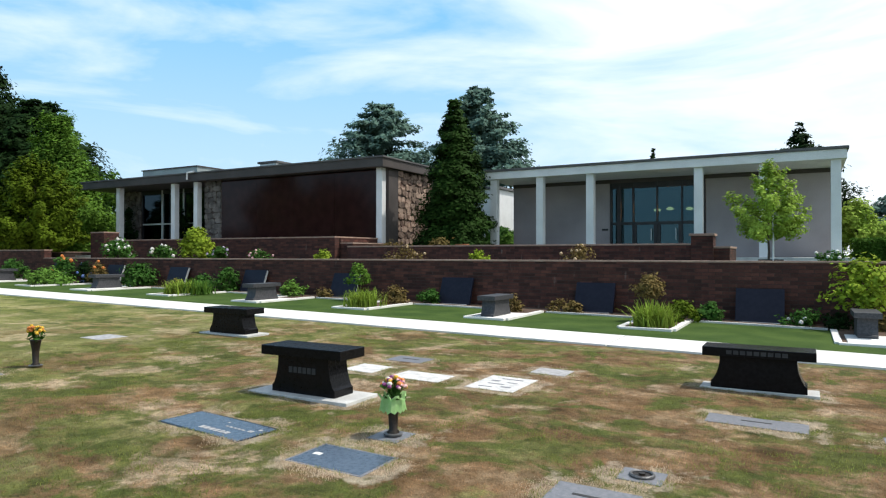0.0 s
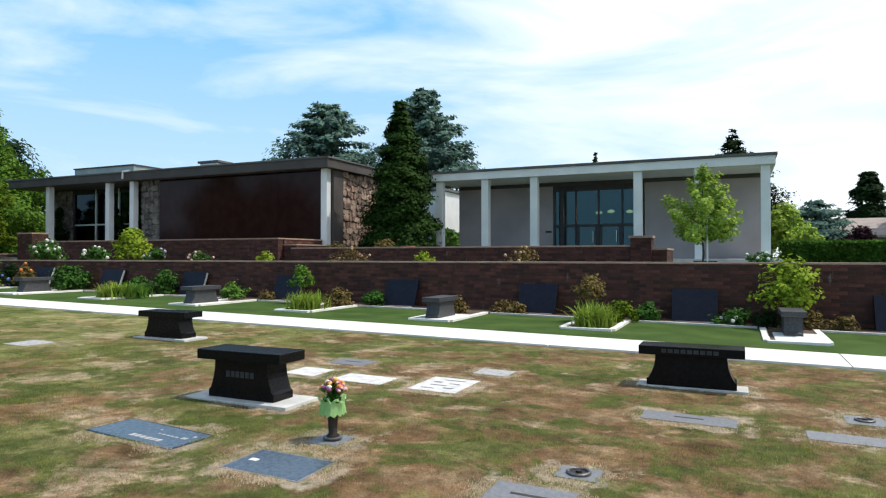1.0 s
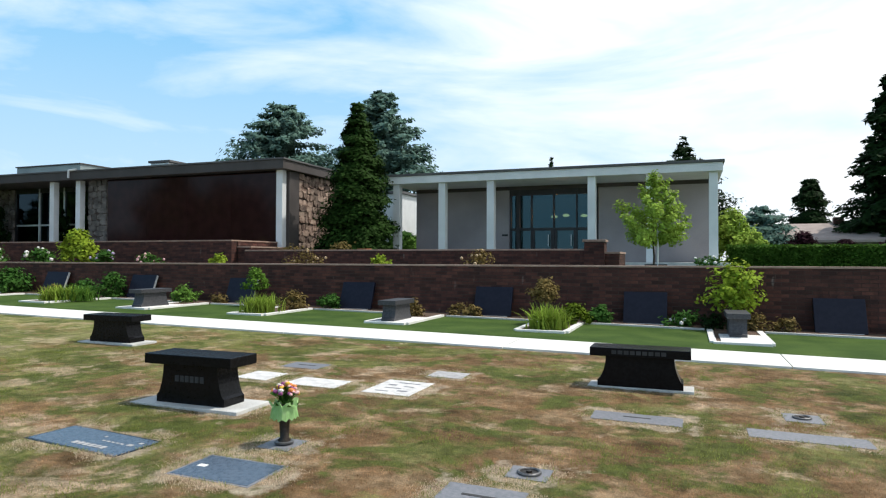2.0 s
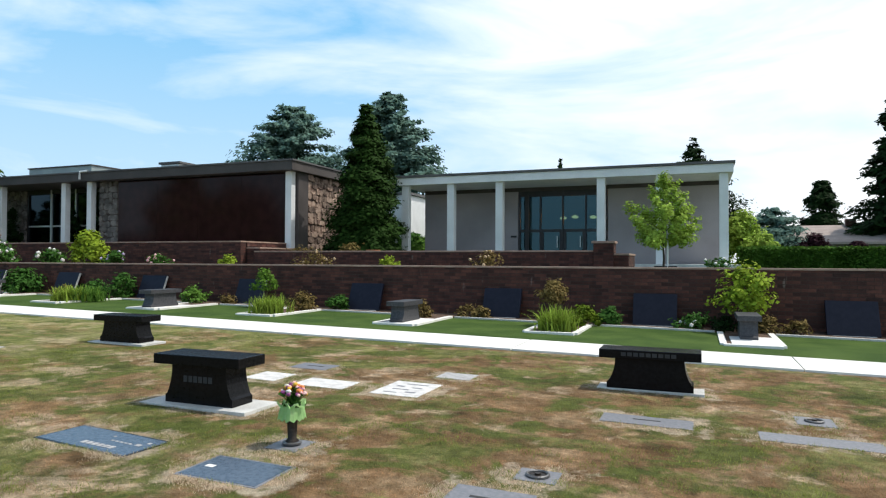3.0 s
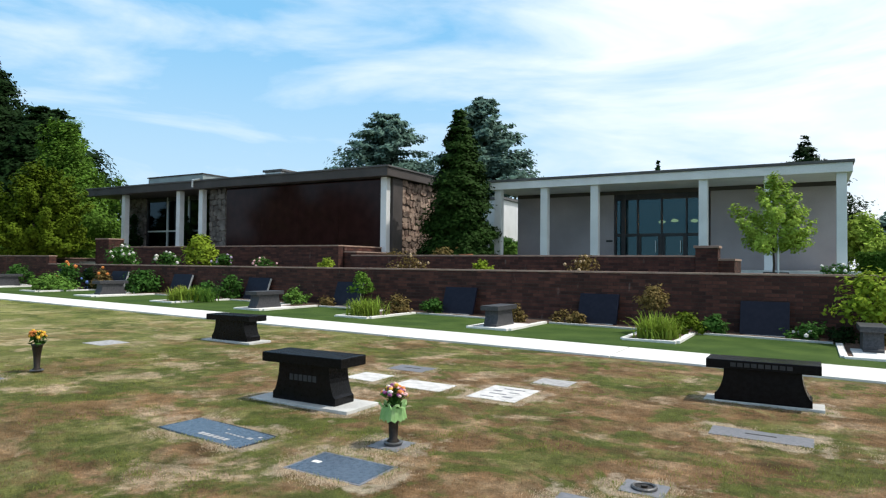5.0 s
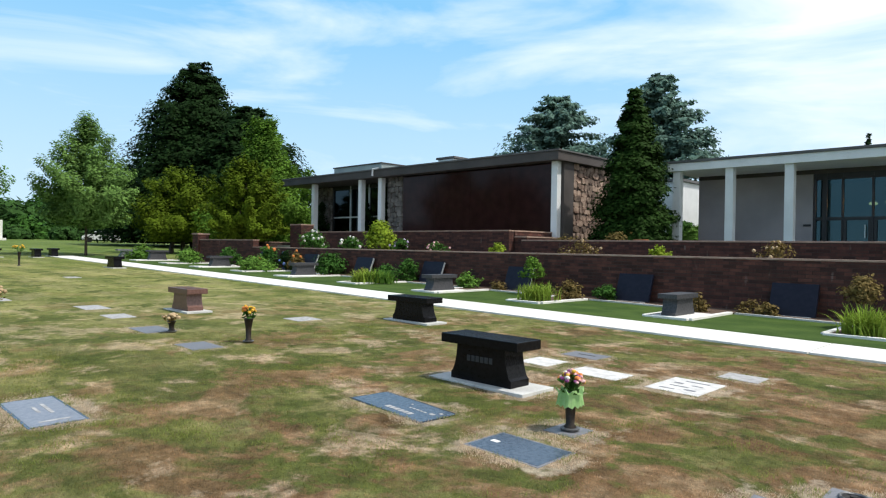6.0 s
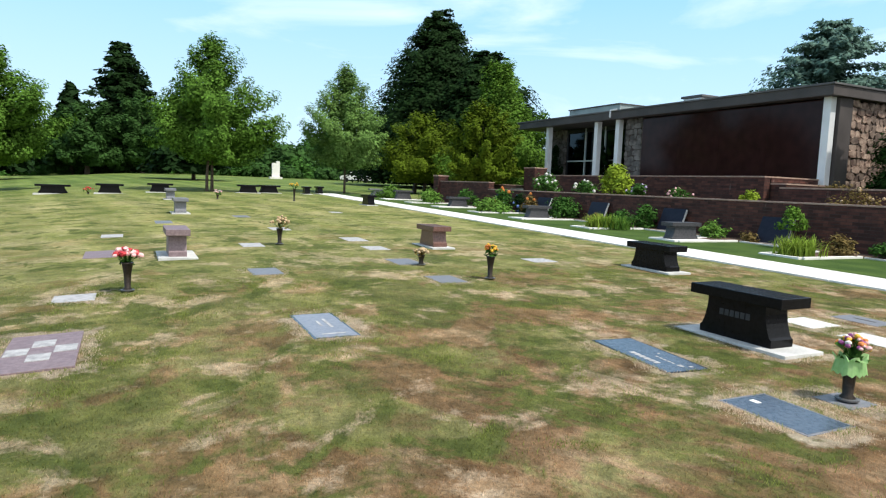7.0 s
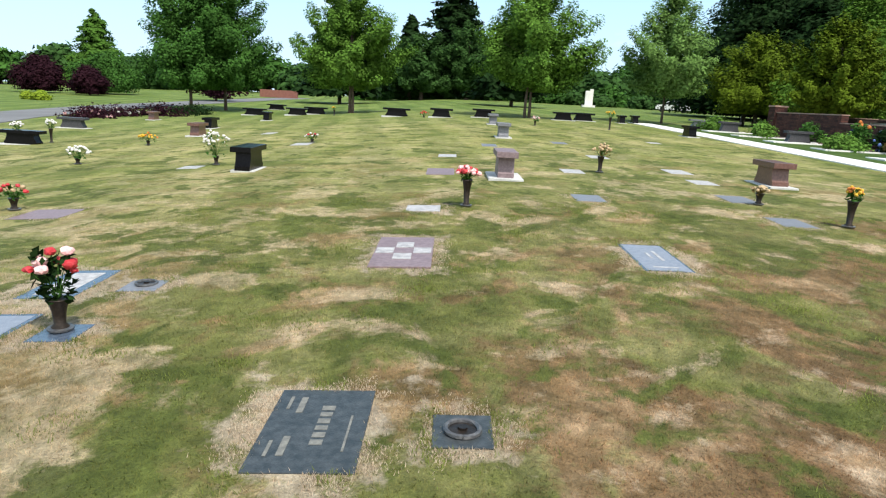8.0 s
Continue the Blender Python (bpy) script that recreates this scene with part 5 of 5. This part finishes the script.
# on the terrace, above the wall
TZ = 1.23
shrub(-20.9, 17.6, 0.72, 1.3, L_LIME, "bright lime-green shrub on the terrace", 101, 2200, 0.09, TZ)
shrub(-25.9, 17.6, 0.85, 0.85, L_GREEN, "hydrangea bush with white flower heads", 102, 1300, 0.08, TZ, flowers=F_WHITE, nf=18)
shrub(-23.0, 17.6, 0.55, 0.62, L_GREEN, "hydrangea bush with white flower heads", 103, 900, 0.08, TZ, flowers=F_WHITE, nf=14)
shrub(-19.5, 17.5, 0.4, 0.55, L_GREEN, "small hydrangea with lilac flower heads", 104, 600, 0.07, TZ, flowers=F_LILAC, nf=8)
shrub(-17.4, 17.5, 0.42, 0.46, L_GREEN, "low plant with pink flowers on the terrace", 105, 500, 0.06, TZ, flowers=F_PINK, nf=9)
shrub(-14.5, 17.5, 0.36, 0.40, L_LIME, "low yellow-green plant on the terrace", 106, 500, 0.06, TZ)
shrub(-11.1, 17.5, 0.65, 0.5, L_OLIVE, "open plant with fading flower heads", 107, 450, 0.05, TZ, flowers=F_TAN, nf=10)
shrub(-8.5, 17.5, 0.34, 0.38, L_LIME, "low yellow-green plant on the terrace", 108, 450, 0.06, TZ)
shrub(-5.4, 17.5, 0.55, 0.48, L_OLIVE, "open plant with fading flower heads", 109, 450, 0.05, TZ, flowers=F_TAN, nf=10)
shrub(0.55, 17.5, 0.35, 0.4, L_GREEN, "low plant with white flowers", 110, 350, 0.05, TZ, flowers=F_WHITE, nf=6)
shrub(-12.0, 21.2, 0.6, 0.85, L_OLIVE, "reddish shrub below the conifer", 111, 900, 0.07, TZ)
shrub(-14.0, 21.0, 0.6, 0.8, L_OLIVE, "dry brownish shrub by the stone wall", 112, 800, 0.07, TZ)
for sx, hh in ((-34.4, 2.9), (-29.95, 2.7), (-28.3, 2.75)):
    shrub(sx, 24.1, 0.42, hh, L_DARK, "dark upright clipped yew beside the entrance", int(abs(sx) * 10), 7000, 0.09, 1.45, name="upright_yew", group="upright yews")
for sx, sy, r_, hh, lf in ((-15.4, 34.6, 1.1, 1.9, L_GREEN), (-14.2, 33.4, 0.8, 1.6, L_BED), (-17.3, 34.2, 0.9, 3.4, L_FAR)):
    broad_tree(sx, sy, hh, r_, 0.15, lf, "leafy green shrub in the gap between the halls", int(abs(sx) * 10), 5000, 0.11, 0.05, oval, 1.2, 1, 50, "shrub", name="shrub")
pot = thing("terracotta_pot", pose(-11.2, 21.6, TZ), "orange terracotta pot below the conifer", "flower pot")
part("body", lathe(bmesh.new(), [(0.16, 0), (0.24, 0.55), (0.27, 0.56), (0.27, 0.66), (0.22, 0.66)], 16), mat("terracotta", (0.45, 0.16, 0.07), (0.36, 0.12, 0.05), 0.8), pot, smooth=False)


# ---- grave vases with flowers ----
def vase(x, y, h, blooms, label, seed, spread=0.12, top=0.2, wrap=False, plate=None, green=40, stem_leaf=None, head=0.03):
    rng = np.random.default_rng(seed)
    g = thing("flower_vase", pose(x, y, gz(x, y) + 0.015), label, "flower vase", "grave vases")
    part("vase", lathe(bmesh.new(), [(0.05, 0), (0.052, 0.02), (0.034, 0.04), (0.042, h * 0.6), (0.062, h * 0.95), (0.07, h), (0.055, h)], 14), M_VASE, g, "", True)
    part("ring", lathe(bmesh.new(), [(0.075, 0.0), (0.078, 0.012), (0.06, 0.016)], 18), M_OLDMETAL, g)
    if wrap:
        bm = bmesh.new()
        n = 22
        rings = []
        for rad, z in ((0.045, h * 0.8), (0.065, h * 0.9), (0.08, h), (0.105, h * 1.1)):
            rings.append([bm.verts.new(((rad * (1 + 0.3 * math.sin(5 * k + z * 40) * (rad / 0.16))) * math.cos(2 * math.pi * k / n), (rad * (1 + 0.3 * math.sin(5 * k + z * 40) * (rad / 0.16))) * math.sin(2 * math.pi * k / n), z - 0.04 * (k % 3 == 0) * (rad > 0.1))) for k in range(n)])
        for lo, hi in zip(rings, rings[1:]):
            for k in range(n):
                bm.faces.new((lo[k], lo[(k + 1) % n], hi[(k + 1) % n], hi[k]))
        for k in range(n):
            p, q = rings[2][k].co, rings[2][(k + 1) % n].co
            lo = [bm.verts.new((p.x * 1.25, p.y * 1.25, p.z - 0.10 - 0.02 * (k % 2))), bm.verts.new((q.x * 1.25, q.y * 1.25, q.z - 0.10 - 0.02 * ((k + 1) % 2)))]
            bm.faces.new((rings[2][k], rings[2][(k + 1) % n], lo[1], lo[0]))
        part("wrap", bm, M_WRAP, g, "crumpled light green tissue wrap")
    m_stem = L_GREEN
    bm = bmesh.new()
    spots = []
    for _, c in blooms:
        for _ in range(c):
            a, q = rng.uniform(0, 6.28), rng.uniform(0.1, 1) ** 0.6
            spots.append((spread * q * math.cos(a), spread * q * math.sin(a), h + top * (0.55 + 0.45 * (1 - q * q)) * rng.uniform(0.75, 1.1)))
    for s in spots:
        tube(bm, [(0, 0, h * 0.9), (s[0] * 0.5, s[1] * 0.5, (h + s[2]) / 2), s], [0.003] * 3, 4)
    part("stem", bm, m_stem, g)
    i = 0
    for material, c in blooms:
        for _ in range(c):
            f = bmesh.new()
            bmesh.ops.create_icosphere(f, subdivisions=2, radius=head * rng.uniform(0.75, 1.3))
            for vv in f.verts:
                vv.co *= 1 + 0.35 * noise.noise(vv.co * 55 + Vector((i, 0, 0)))
                vv.co.z *= 0.8
            part("bloom", f, material, g, at=Matrix.Translation(spots[i]))
            i += 1
    lp = np.array(spots)[rng.integers(0, len(spots), green)] * rng.uniform(0.6, 1.05, (green, 1)) * np.array([1, 1, 0]) + np.stack([np.zeros(green), np.zeros(green), rng.uniform(h * 0.95, h + top * 0.85, green)], 1)
    leaves("foliage", lp, 0.045, stem_leaf or L_GREEN, g, rng)
    return g


vase(-2.87, 4.36, 0.30, [(F_ORANGE, 11), (F_YELLOW, 14), (F_PURPLE, 14), (F_PINK, 12), (F_WHITE, 4)], "bronze vase of mixed flowers in green tissue", 201, 0.105, 0.16, True, head=0.018)
vase(-8.18, 4.5, 0.32, [(F_YELLOW, 20), (F_ORANGE, 9)], "bronze vase of yellow flowers", 202, 0.10, 0.18, head=0.02)
vase(-4.03, -2.8, 0.20, [(F_PINK, 7), (F_RED, 6)], "dark vase of pink and red roses", 203, 0.15, 0.34, green=150, stem_leaf=L_DARK)
vase(-8.42, -0.21, 0.33, [(F_RED, 22), (F_PINK, 18)], "bronze vase of red flowers", 204, 0.15, 0.16, head=0.03)
vase(-12.7, 2.42, 0.3, [(F_TAN, 26)], "bronze vase of dried tan flowers", 205, 0.17, 0.24, stem_leaf=L_OLIVE)
vase(-8.5, -6.05, 0.15, [(F_RED, 7), (F_TAN, 5)], "low vase of faded red flowers", 206, 0.15, 0.18)
vase(-14.3, -8.5, 0.12, [(F_WHITE, 26)], "low vase heaped with white flowers", 207, 0.26, 0.26)
vase(-19.4, -9.3, 0.12, [(F_YELLOW, 18), (F_ORANGE, 8)], "low vase heaped with yellow flowers", 208, 0.26, 0.24)
vase(-13.5, -5.2, 0.18, [(F_WHITE, 26)], "vase of tall white blossom branches", 209, 0.28, 0.5)
vase(-34.8, -1.9, 0.1, [(F_RED, 14), (F_ORANGE, 6)], "low vase of red flowers on the far lawn", 210, 0.24, 0.22)
vase(-30.0, 3.3, 0.2, [(F_PINK, 10), (F_WHITE, 6)], "vase of pale pink flowers on the far lawn", 211, 0.2, 0.2)
vase(-29.8, 6.6, 0.55, [(F_YELLOW, 16)], "tall vase of yellow flowers on the far lawn", 212, 0.24, 0.3)
vase(-9.65, 4.06, 0.16, [(F_TAN, 10)], "low basket of dried flowers on a marker", 213, 0.14, 0.1, stem_leaf=L_OLIVE)
vase(-40.5, -7.6, 0.35, [(F_YELLOW, 8)], "vase of yellow flowers on the far lawn", 214, 0.14, 0.2)
vase(-19.0, -4.4, 0.1, [(F_WHITE, 10), (F_RED, 4)], "low vase of white flowers", 215, 0.2, 0.16)
vase(-21.4, -14.45, 0.45, [(F_WHITE, 30)], "white flowers set behind the bench end", 216, 0.22, 0.26)
vase(-21.6, -13.5, 0.45, [(F_WHITE, 24)], "white flowers set behind the bench", 218, 0.18, 0.3)
vase(-56, -9, 0.2, [(F_WHITE, 9)], "white flowers far across the lawn", 217, 0.25, 0.2)
# empty vase rings in the small square markers
for vx, vy in ((-0.935, 4.45), (1.11, 7.06), (-2.83, -0.33), (-5.02, -2.72)):
    rg = thing("vase_ring", pose(vx, vy, gz(vx, vy) + 0.006), "worn metal vase ring set in a marker", "vase ring", "vase rings")
    bm = bmesh.new()
    tube(bm, [(0.075 * math.cos(k * math.pi / 9), 0.075 * math.sin(k * math.pi / 9), 0.008) for k in range(19)], [0.012] * 19, 6)
    part("rim", bm, M_OLDMETAL, rg)
    part("cup", lathe(bmesh.new(), [(0.06, -0.004), (0.06, 0.006), (0.022, 0.008), (0.022, 0.02), (0.01, 0.02)], 18), M_VASE, rg)

# ---- far things ----
st = thing("white_monument", pose(-92, 18.2, gz(-92, 18.2)), "white stone monument on the far lawn", "monument")
part("plinth", one(-0.5, -0.85, 0, 0.5, 0.85, 0.3, 0.03), M_KERB, st)
part("stone", prism(bmesh.new(), [(-0.52, 0.3), (0.52, 0.3), (0.52, 2.45), (0.08, 2.45), (0.08, 2.2), (-0.52, 2.2)], "x", -0.18, 0.18), M_KERB, st)
cottage = thing("cream_house", pose(-150, 47, gz(-150, 47)), "cream house among the far trees", "house")
part("wall", one(-5, -4, 0, 5, 4, 5.5), mat("cream_render", (0.62, 0.55, 0.45), (0.52, 0.46, 0.38), 0.9, 0.4), cottage)
part("roof", prism(bmesh.new(), [(-5, 5.5), (0, 8.2), (5, 5.5)], "x", -5.6, 5.6), M_SHINGLE, cottage)
for wy in (-2, 1):
    part("window", one(4.99, wy, 1.2, 5.05, wy + 1, 2.6), M_FRAME, cottage)


def car(x, y, rz, colour, label):
    c = thing("parked_car", pose(x, y, gz(x, y), 0, 0, rz), label, "car", "parked cars")
    prof = [(-2.15, 0.35), (-2.2, 0.75), (-1.9, 0.92), (-1.2, 1.0), (-0.65, 1.42), (0.75, 1.45), (1.5, 0.98), (2.1, 0.9), (2.2, 0.6), (2.15, 0.35)]
    part("body", prism(bmesh.new(), prof, "y", -0.85, 0.85), colour, c)
    part("side_glass", prism(bmesh.new(), [(-1.05, 1.0), (-0.6, 1.36), (0.7, 1.38), (1.3, 1.0)], "y", -0.86, 0.86), M_FRAME, c)
    for wx in (-1.35, 1.35):
        for wy in (-0.86, 0.68):
            bm = bmesh.new()
            bmesh.ops.create_cone(bm, cap_ends=True, segments=18, radius1=0.32, radius2=0.32, depth=0.18, matrix=pose(wx, wy + 0.09, 0.32, 90))
            part("wheel", bm, M_FRAME, c)


car(-88, 28.5, 75, M_WHITE, "white car parked beyond the lawn")
car(-112, -12, 80, mat("dark_car_paint", (0.02, 0.02, 0.025), None, 0.3), "dark car parked by the far trees")
sign = thing("low_brick_sign", pose(-100, -26.5, gz(-100, -26.5)), "low reddish brick sign wall by the road", "sign wall")
part("wall", one(-0.3, -2.8, 0, 0.3, 2.8, 1.1, 0.02), mat("red_brick_far", (0.24, 0.10, 0.075), (0.2, 0.08, 0.06), 0.9, 4, 30, 0.4), sign)
for bx, by, br, bl, fl in ((-36.4, -20.2, 1.5, L_PLUM, F_PINK), (-38.6, -19.9, 1.2, L_PLUM, F_WHITE), (-40.8, -18.4, 1.6, L_PLUM, None), (-43.5, -17.4, 1.4, L_DARK, None)):
    shrub(bx, by, br, 0.36, bl, "low mounded purple heather by the road", int(abs(bx) * 10), 1500, 0.09, flowers=fl, nf=16)
for bx, by in ((-57, -36.8), (-60, -37.6), (-56, -35.2)):
    shrub(bx, by, 0.8, 0.6, L_LIME, "yellow-green shrub across the road", int(abs(bx) * 10), 900, 0.12)


# ---- grass blades near the walk, and straw fringes round the markers ----
def blades(name, pts, hgt, wid, material, rng, label):
    k = len(pts)
    z = np.array([gz(px, py) for px, py in pts])
    a, lean = rng.uniform(0, 6.283, k), rng.uniform(0.3, 1.7, k)
    hh = hgt * rng.uniform(0.5, 1.3, k)
    ca, sa = np.cos(a), np.sin(a)
    v = np.empty((k, 3, 3))
    v[:, 0] = np.stack([pts[:, 0] - sa * wid, pts[:, 1] + ca * wid, z - 0.004], 1)
    v[:, 1] = np.stack([pts[:, 0] + sa * wid, pts[:, 1] - ca * wid, z - 0.004], 1)
    v[:, 2] = np.stack([pts[:, 0] + ca * lean * hh, pts[:, 1] + sa * lean * hh, z + hh], 1)
    me = bpy.data.meshes.new(name)
    me.vertices.add(3 * k)
    me.vertices.foreach_set("co", v.ravel())
    me.loops.add(3 * k)
    me.loops.foreach_set("vertex_index", np.arange(3 * k))
    me.polygons.add(k)
    me.polygons.foreach_set("loop_start", np.arange(0, 3 * k, 3))
    me.update(calc_edges=True)
    me.polygons.foreach_set("use_smooth", np.ones(k, bool))
    # mown blades lie nearly flat and catch the light as the turf does
    me.normals_split_custom_set_from_vertices(np.tile((0.0, 0.0, 1.0), (3 * k, 1)))
    me.materials.append(material)
    return tagged(new(name, me), label, "grass", kind="stuff")


rng = np.random.default_rng(77)
boxes_ = []
for o in bpy.data.objects:
    if o.type == "EMPTY" and o.parent is None and o.name.split(".")[0] in ("grave_marker", "memorial_bench"):
        for c in o.children:
            if c.name.split(".")[0] in ("plate", "border", "base_slab"):
                xs_ = [v.co.x for v in c.data.vertices]
                ys_ = [v.co.y for v in c.data.vertices]
                boxes_.append((o.matrix_basis.translation.x, o.matrix_basis.translation.y, max(xs_), max(ys_)))


def dead_rings(m, stones):
    """Dry the turf of a lawn material in a ragged ring round each flat stone (x, y, half length, half width)."""
    n, l = m.node_tree.nodes, m.node_tree.links
    co, ragged_edge = n.new("ShaderNodeTexCoord"), n.new("ShaderNodeTexNoise")
    ragged_edge.inputs["Scale"].default_value, ragged_edge.inputs["Detail"].default_value = 2.6, 8
    ragged_edge.inputs["Roughness"].default_value = 0.68
    l.new(co.outputs["Object"], ragged_edge.inputs["Vector"])

    def calc(kind, a, b):
        k = n.new("ShaderNodeMath")
        k.operation = kind
        for i, v in enumerate((a, b)):
            if isinstance(v, (int, float)):
                k.inputs[i].default_value = v
            else:
                l.new(v, k.inputs[i])
        return k.outputs["Value"]

    nearest = 9.0
    for cx, cy, lx, ly in stones:
        prev = co.outputs["Object"]
        for kind, value in (("SUBTRACT", (cx, cy, 0)), ("ABSOLUTE", None), ("SUBTRACT", (lx, ly, 0))):
            v = n.new("ShaderNodeVectorMath")
            v.operation = kind
            l.new(prev, v.inputs[0])
            if value:
                v.inputs[1].default_value = value
            prev = v.outputs["Vector"]
        sep = n.new("ShaderNodeSeparateXYZ")
        l.new(prev, sep.inputs["Vector"])
        nearest = calc("MINIMUM", nearest, calc("MAXIMUM", sep.outputs["X"], sep.outputs["Y"]))
    reach = calc("SUBTRACT", calc("MULTIPLY", calc("SUBTRACT", ragged_edge.outputs["Fac"], 0.445), 1.35), nearest)
    fade = n.new("ShaderNodeMapRange")
    for key, v in zip(("From Min", "From Max", "To Min", "To Max"), (-0.05, 0.07, 0.0, 0.85)):
        fade.inputs[key].default_value = v
    l.new(reach, fade.inputs["Value"])
    l.new(fade.outputs["Result"], n["dead_ring"].inputs["Fac"])


near_stones = [b for b in boxes_ if math.hypot(b[0], b[1]) < 9.5]
for m in (M_LAWN, M_BLADE):
    dead_rings(m, near_stones)
n_bl = 330000
bp_ = np.stack([rng.uniform(-9.5, 2.6, n_bl), rng.uniform(-4.6, 9.8, n_bl)], 1)
dist = np.hypot(bp_[:, 0], bp_[:, 1])
bp_ = bp_[(rng.uniform(0, 1, n_bl) < np.clip(6.0 / np.maximum(dist, 1), 0.25, 1)) & (dist > 1.2)]
def ragged(p):
    """How far, in metres, the turf creeps over a stone's edge at each place."""
    return np.maximum(0, 0.012 + 0.022 * np.sin(p[:, 0] * 19 + 2 * np.sin(p[:, 1] * 11)) * np.sin(p[:, 1] * 23 + 1.3))


def off_stones(p, creep):
    ok = np.ones(len(p), bool)
    over = ragged(p) if creep else -0.004
    for cx_, cy_, lx_, ly_ in boxes_:
        ok &= ~((np.abs(p[:, 0] - cx_) < lx_ - over) & (np.abs(p[:, 1] - cy_) < ly_ - over))
    return p[ok]


blades("grass", off_stones(bp_, True), 0.016, 0.0028, M_BLADE, rng, "short dry and green grass blades of the lawn")
# thick green tufts among the dry turf
M_TUFT = leaf_mat("lush_grass", (0.22, 0.265, 0.065), 0.2, 0.5)
tuft = []
for _ in range(650):
    cx_, cy_ = rng.uniform(-9.0, 2.4), rng.uniform(-4.2, 9.6)
    if math.hypot(cx_, cy_) < 1.6 or math.sin(cx_ * 1.7 + 2 * math.sin(cy_ * 0.9)) * math.sin(cy_ * 2.1 + cx_) < -0.15:
        continue
    k_ = int(rng.integers(60, 190))
    tuft.append(np.stack([cx_ + rng.normal(0, rng.uniform(0.04, 0.15), k_), cy_ + rng.normal(0, rng.uniform(0.04, 0.12), k_)], 1))
for cx_, cy_, lx_, ly_ in boxes_:
    if math.hypot(cx_, cy_) < 10:
        for _ in range(9):
            s_, side_ = rng.uniform(-1, 1), int(rng.integers(0, 4))
            ex_, ey_ = ((s_ * lx_, ly_ + 0.02), (s_ * lx_, -ly_ - 0.02), (lx_ + 0.02, s_ * ly_), (-lx_ - 0.02, s_ * ly_))[side_]
            tuft.append(np.stack([cx_ + ex_ + rng.normal(0, 0.05, 40), cy_ + ey_ + rng.normal(0, 0.03, 40)], 1))
blades("grass_tufts", off_stones(np.concatenate(tuft), True), 0.020, 0.0030, M_TUFT, rng, "thicker green tufts in the dry lawn")
M_STRAW = leaf_mat("dead_straw", (0.72, 0.59, 0.44), 0.25, 0.5)
fr = []
for cx_, cy_, lx_, ly_ in boxes_:
    if math.hypot(cx_, cy_) < 11:
        per = 4 * (lx_ + ly_)
        m_ = int(per * (1800 if math.hypot(cx_, cy_) < 6 else 900))
        s_, o_ = rng.uniform(0, per, m_), np.abs(rng.normal(0, 0.085, m_)) + 0.002
        horiz = s_ < 4 * lx_
        near = np.where(horiz, s_ < 2 * lx_, s_ - 4 * lx_ < 2 * ly_)
        run = np.where(horiz, np.where(near, s_, s_ - 2 * lx_) - lx_, np.where(near, s_ - 4 * lx_, s_ - 4 * lx_ - 2 * ly_) - ly_)
        px_ = np.where(horiz, run, np.where(near, -lx_ - o_, lx_ + o_))
        py_ = np.where(horiz, np.where(near, -ly_ - o_, ly_ + o_), run)
        q_ = np.stack([cx_ + px_, cy_ + py_], 1)
        fr.append(q_[np.sin(q_[:, 0] * 6 + cx_) * np.sin(q_[:, 1] * 7) > -0.25 + 1.2 * (o_ - 0.1)])
blades("dead_grass", off_stones(np.concatenate(fr), False), 0.011, 0.0022, M_STRAW, rng, "dead straw-coloured grass round the markers")

# ---- single bricks of the wall where the walk passes nearest ----
brick_meshes = {}
for a, b, z0, z1, o in brick_spots:
    key = (round(b - a, 3), round(z1 - z0, 3))
    if key not in brick_meshes:
        me = bpy.data.meshes.new("brick")
        bm = one(0, -0.012, 0, b - a, 0.02, z1 - z0)
        bm.to_mesh(me)
        bm.free()
        me.materials.append(M_BRICKP)
        brick_meshes[key] = me
    br = new("brick", brick_meshes[key])
    br.location = (a, WALL_Y + 0.012 - o, z0)
    br.parent = wall_main
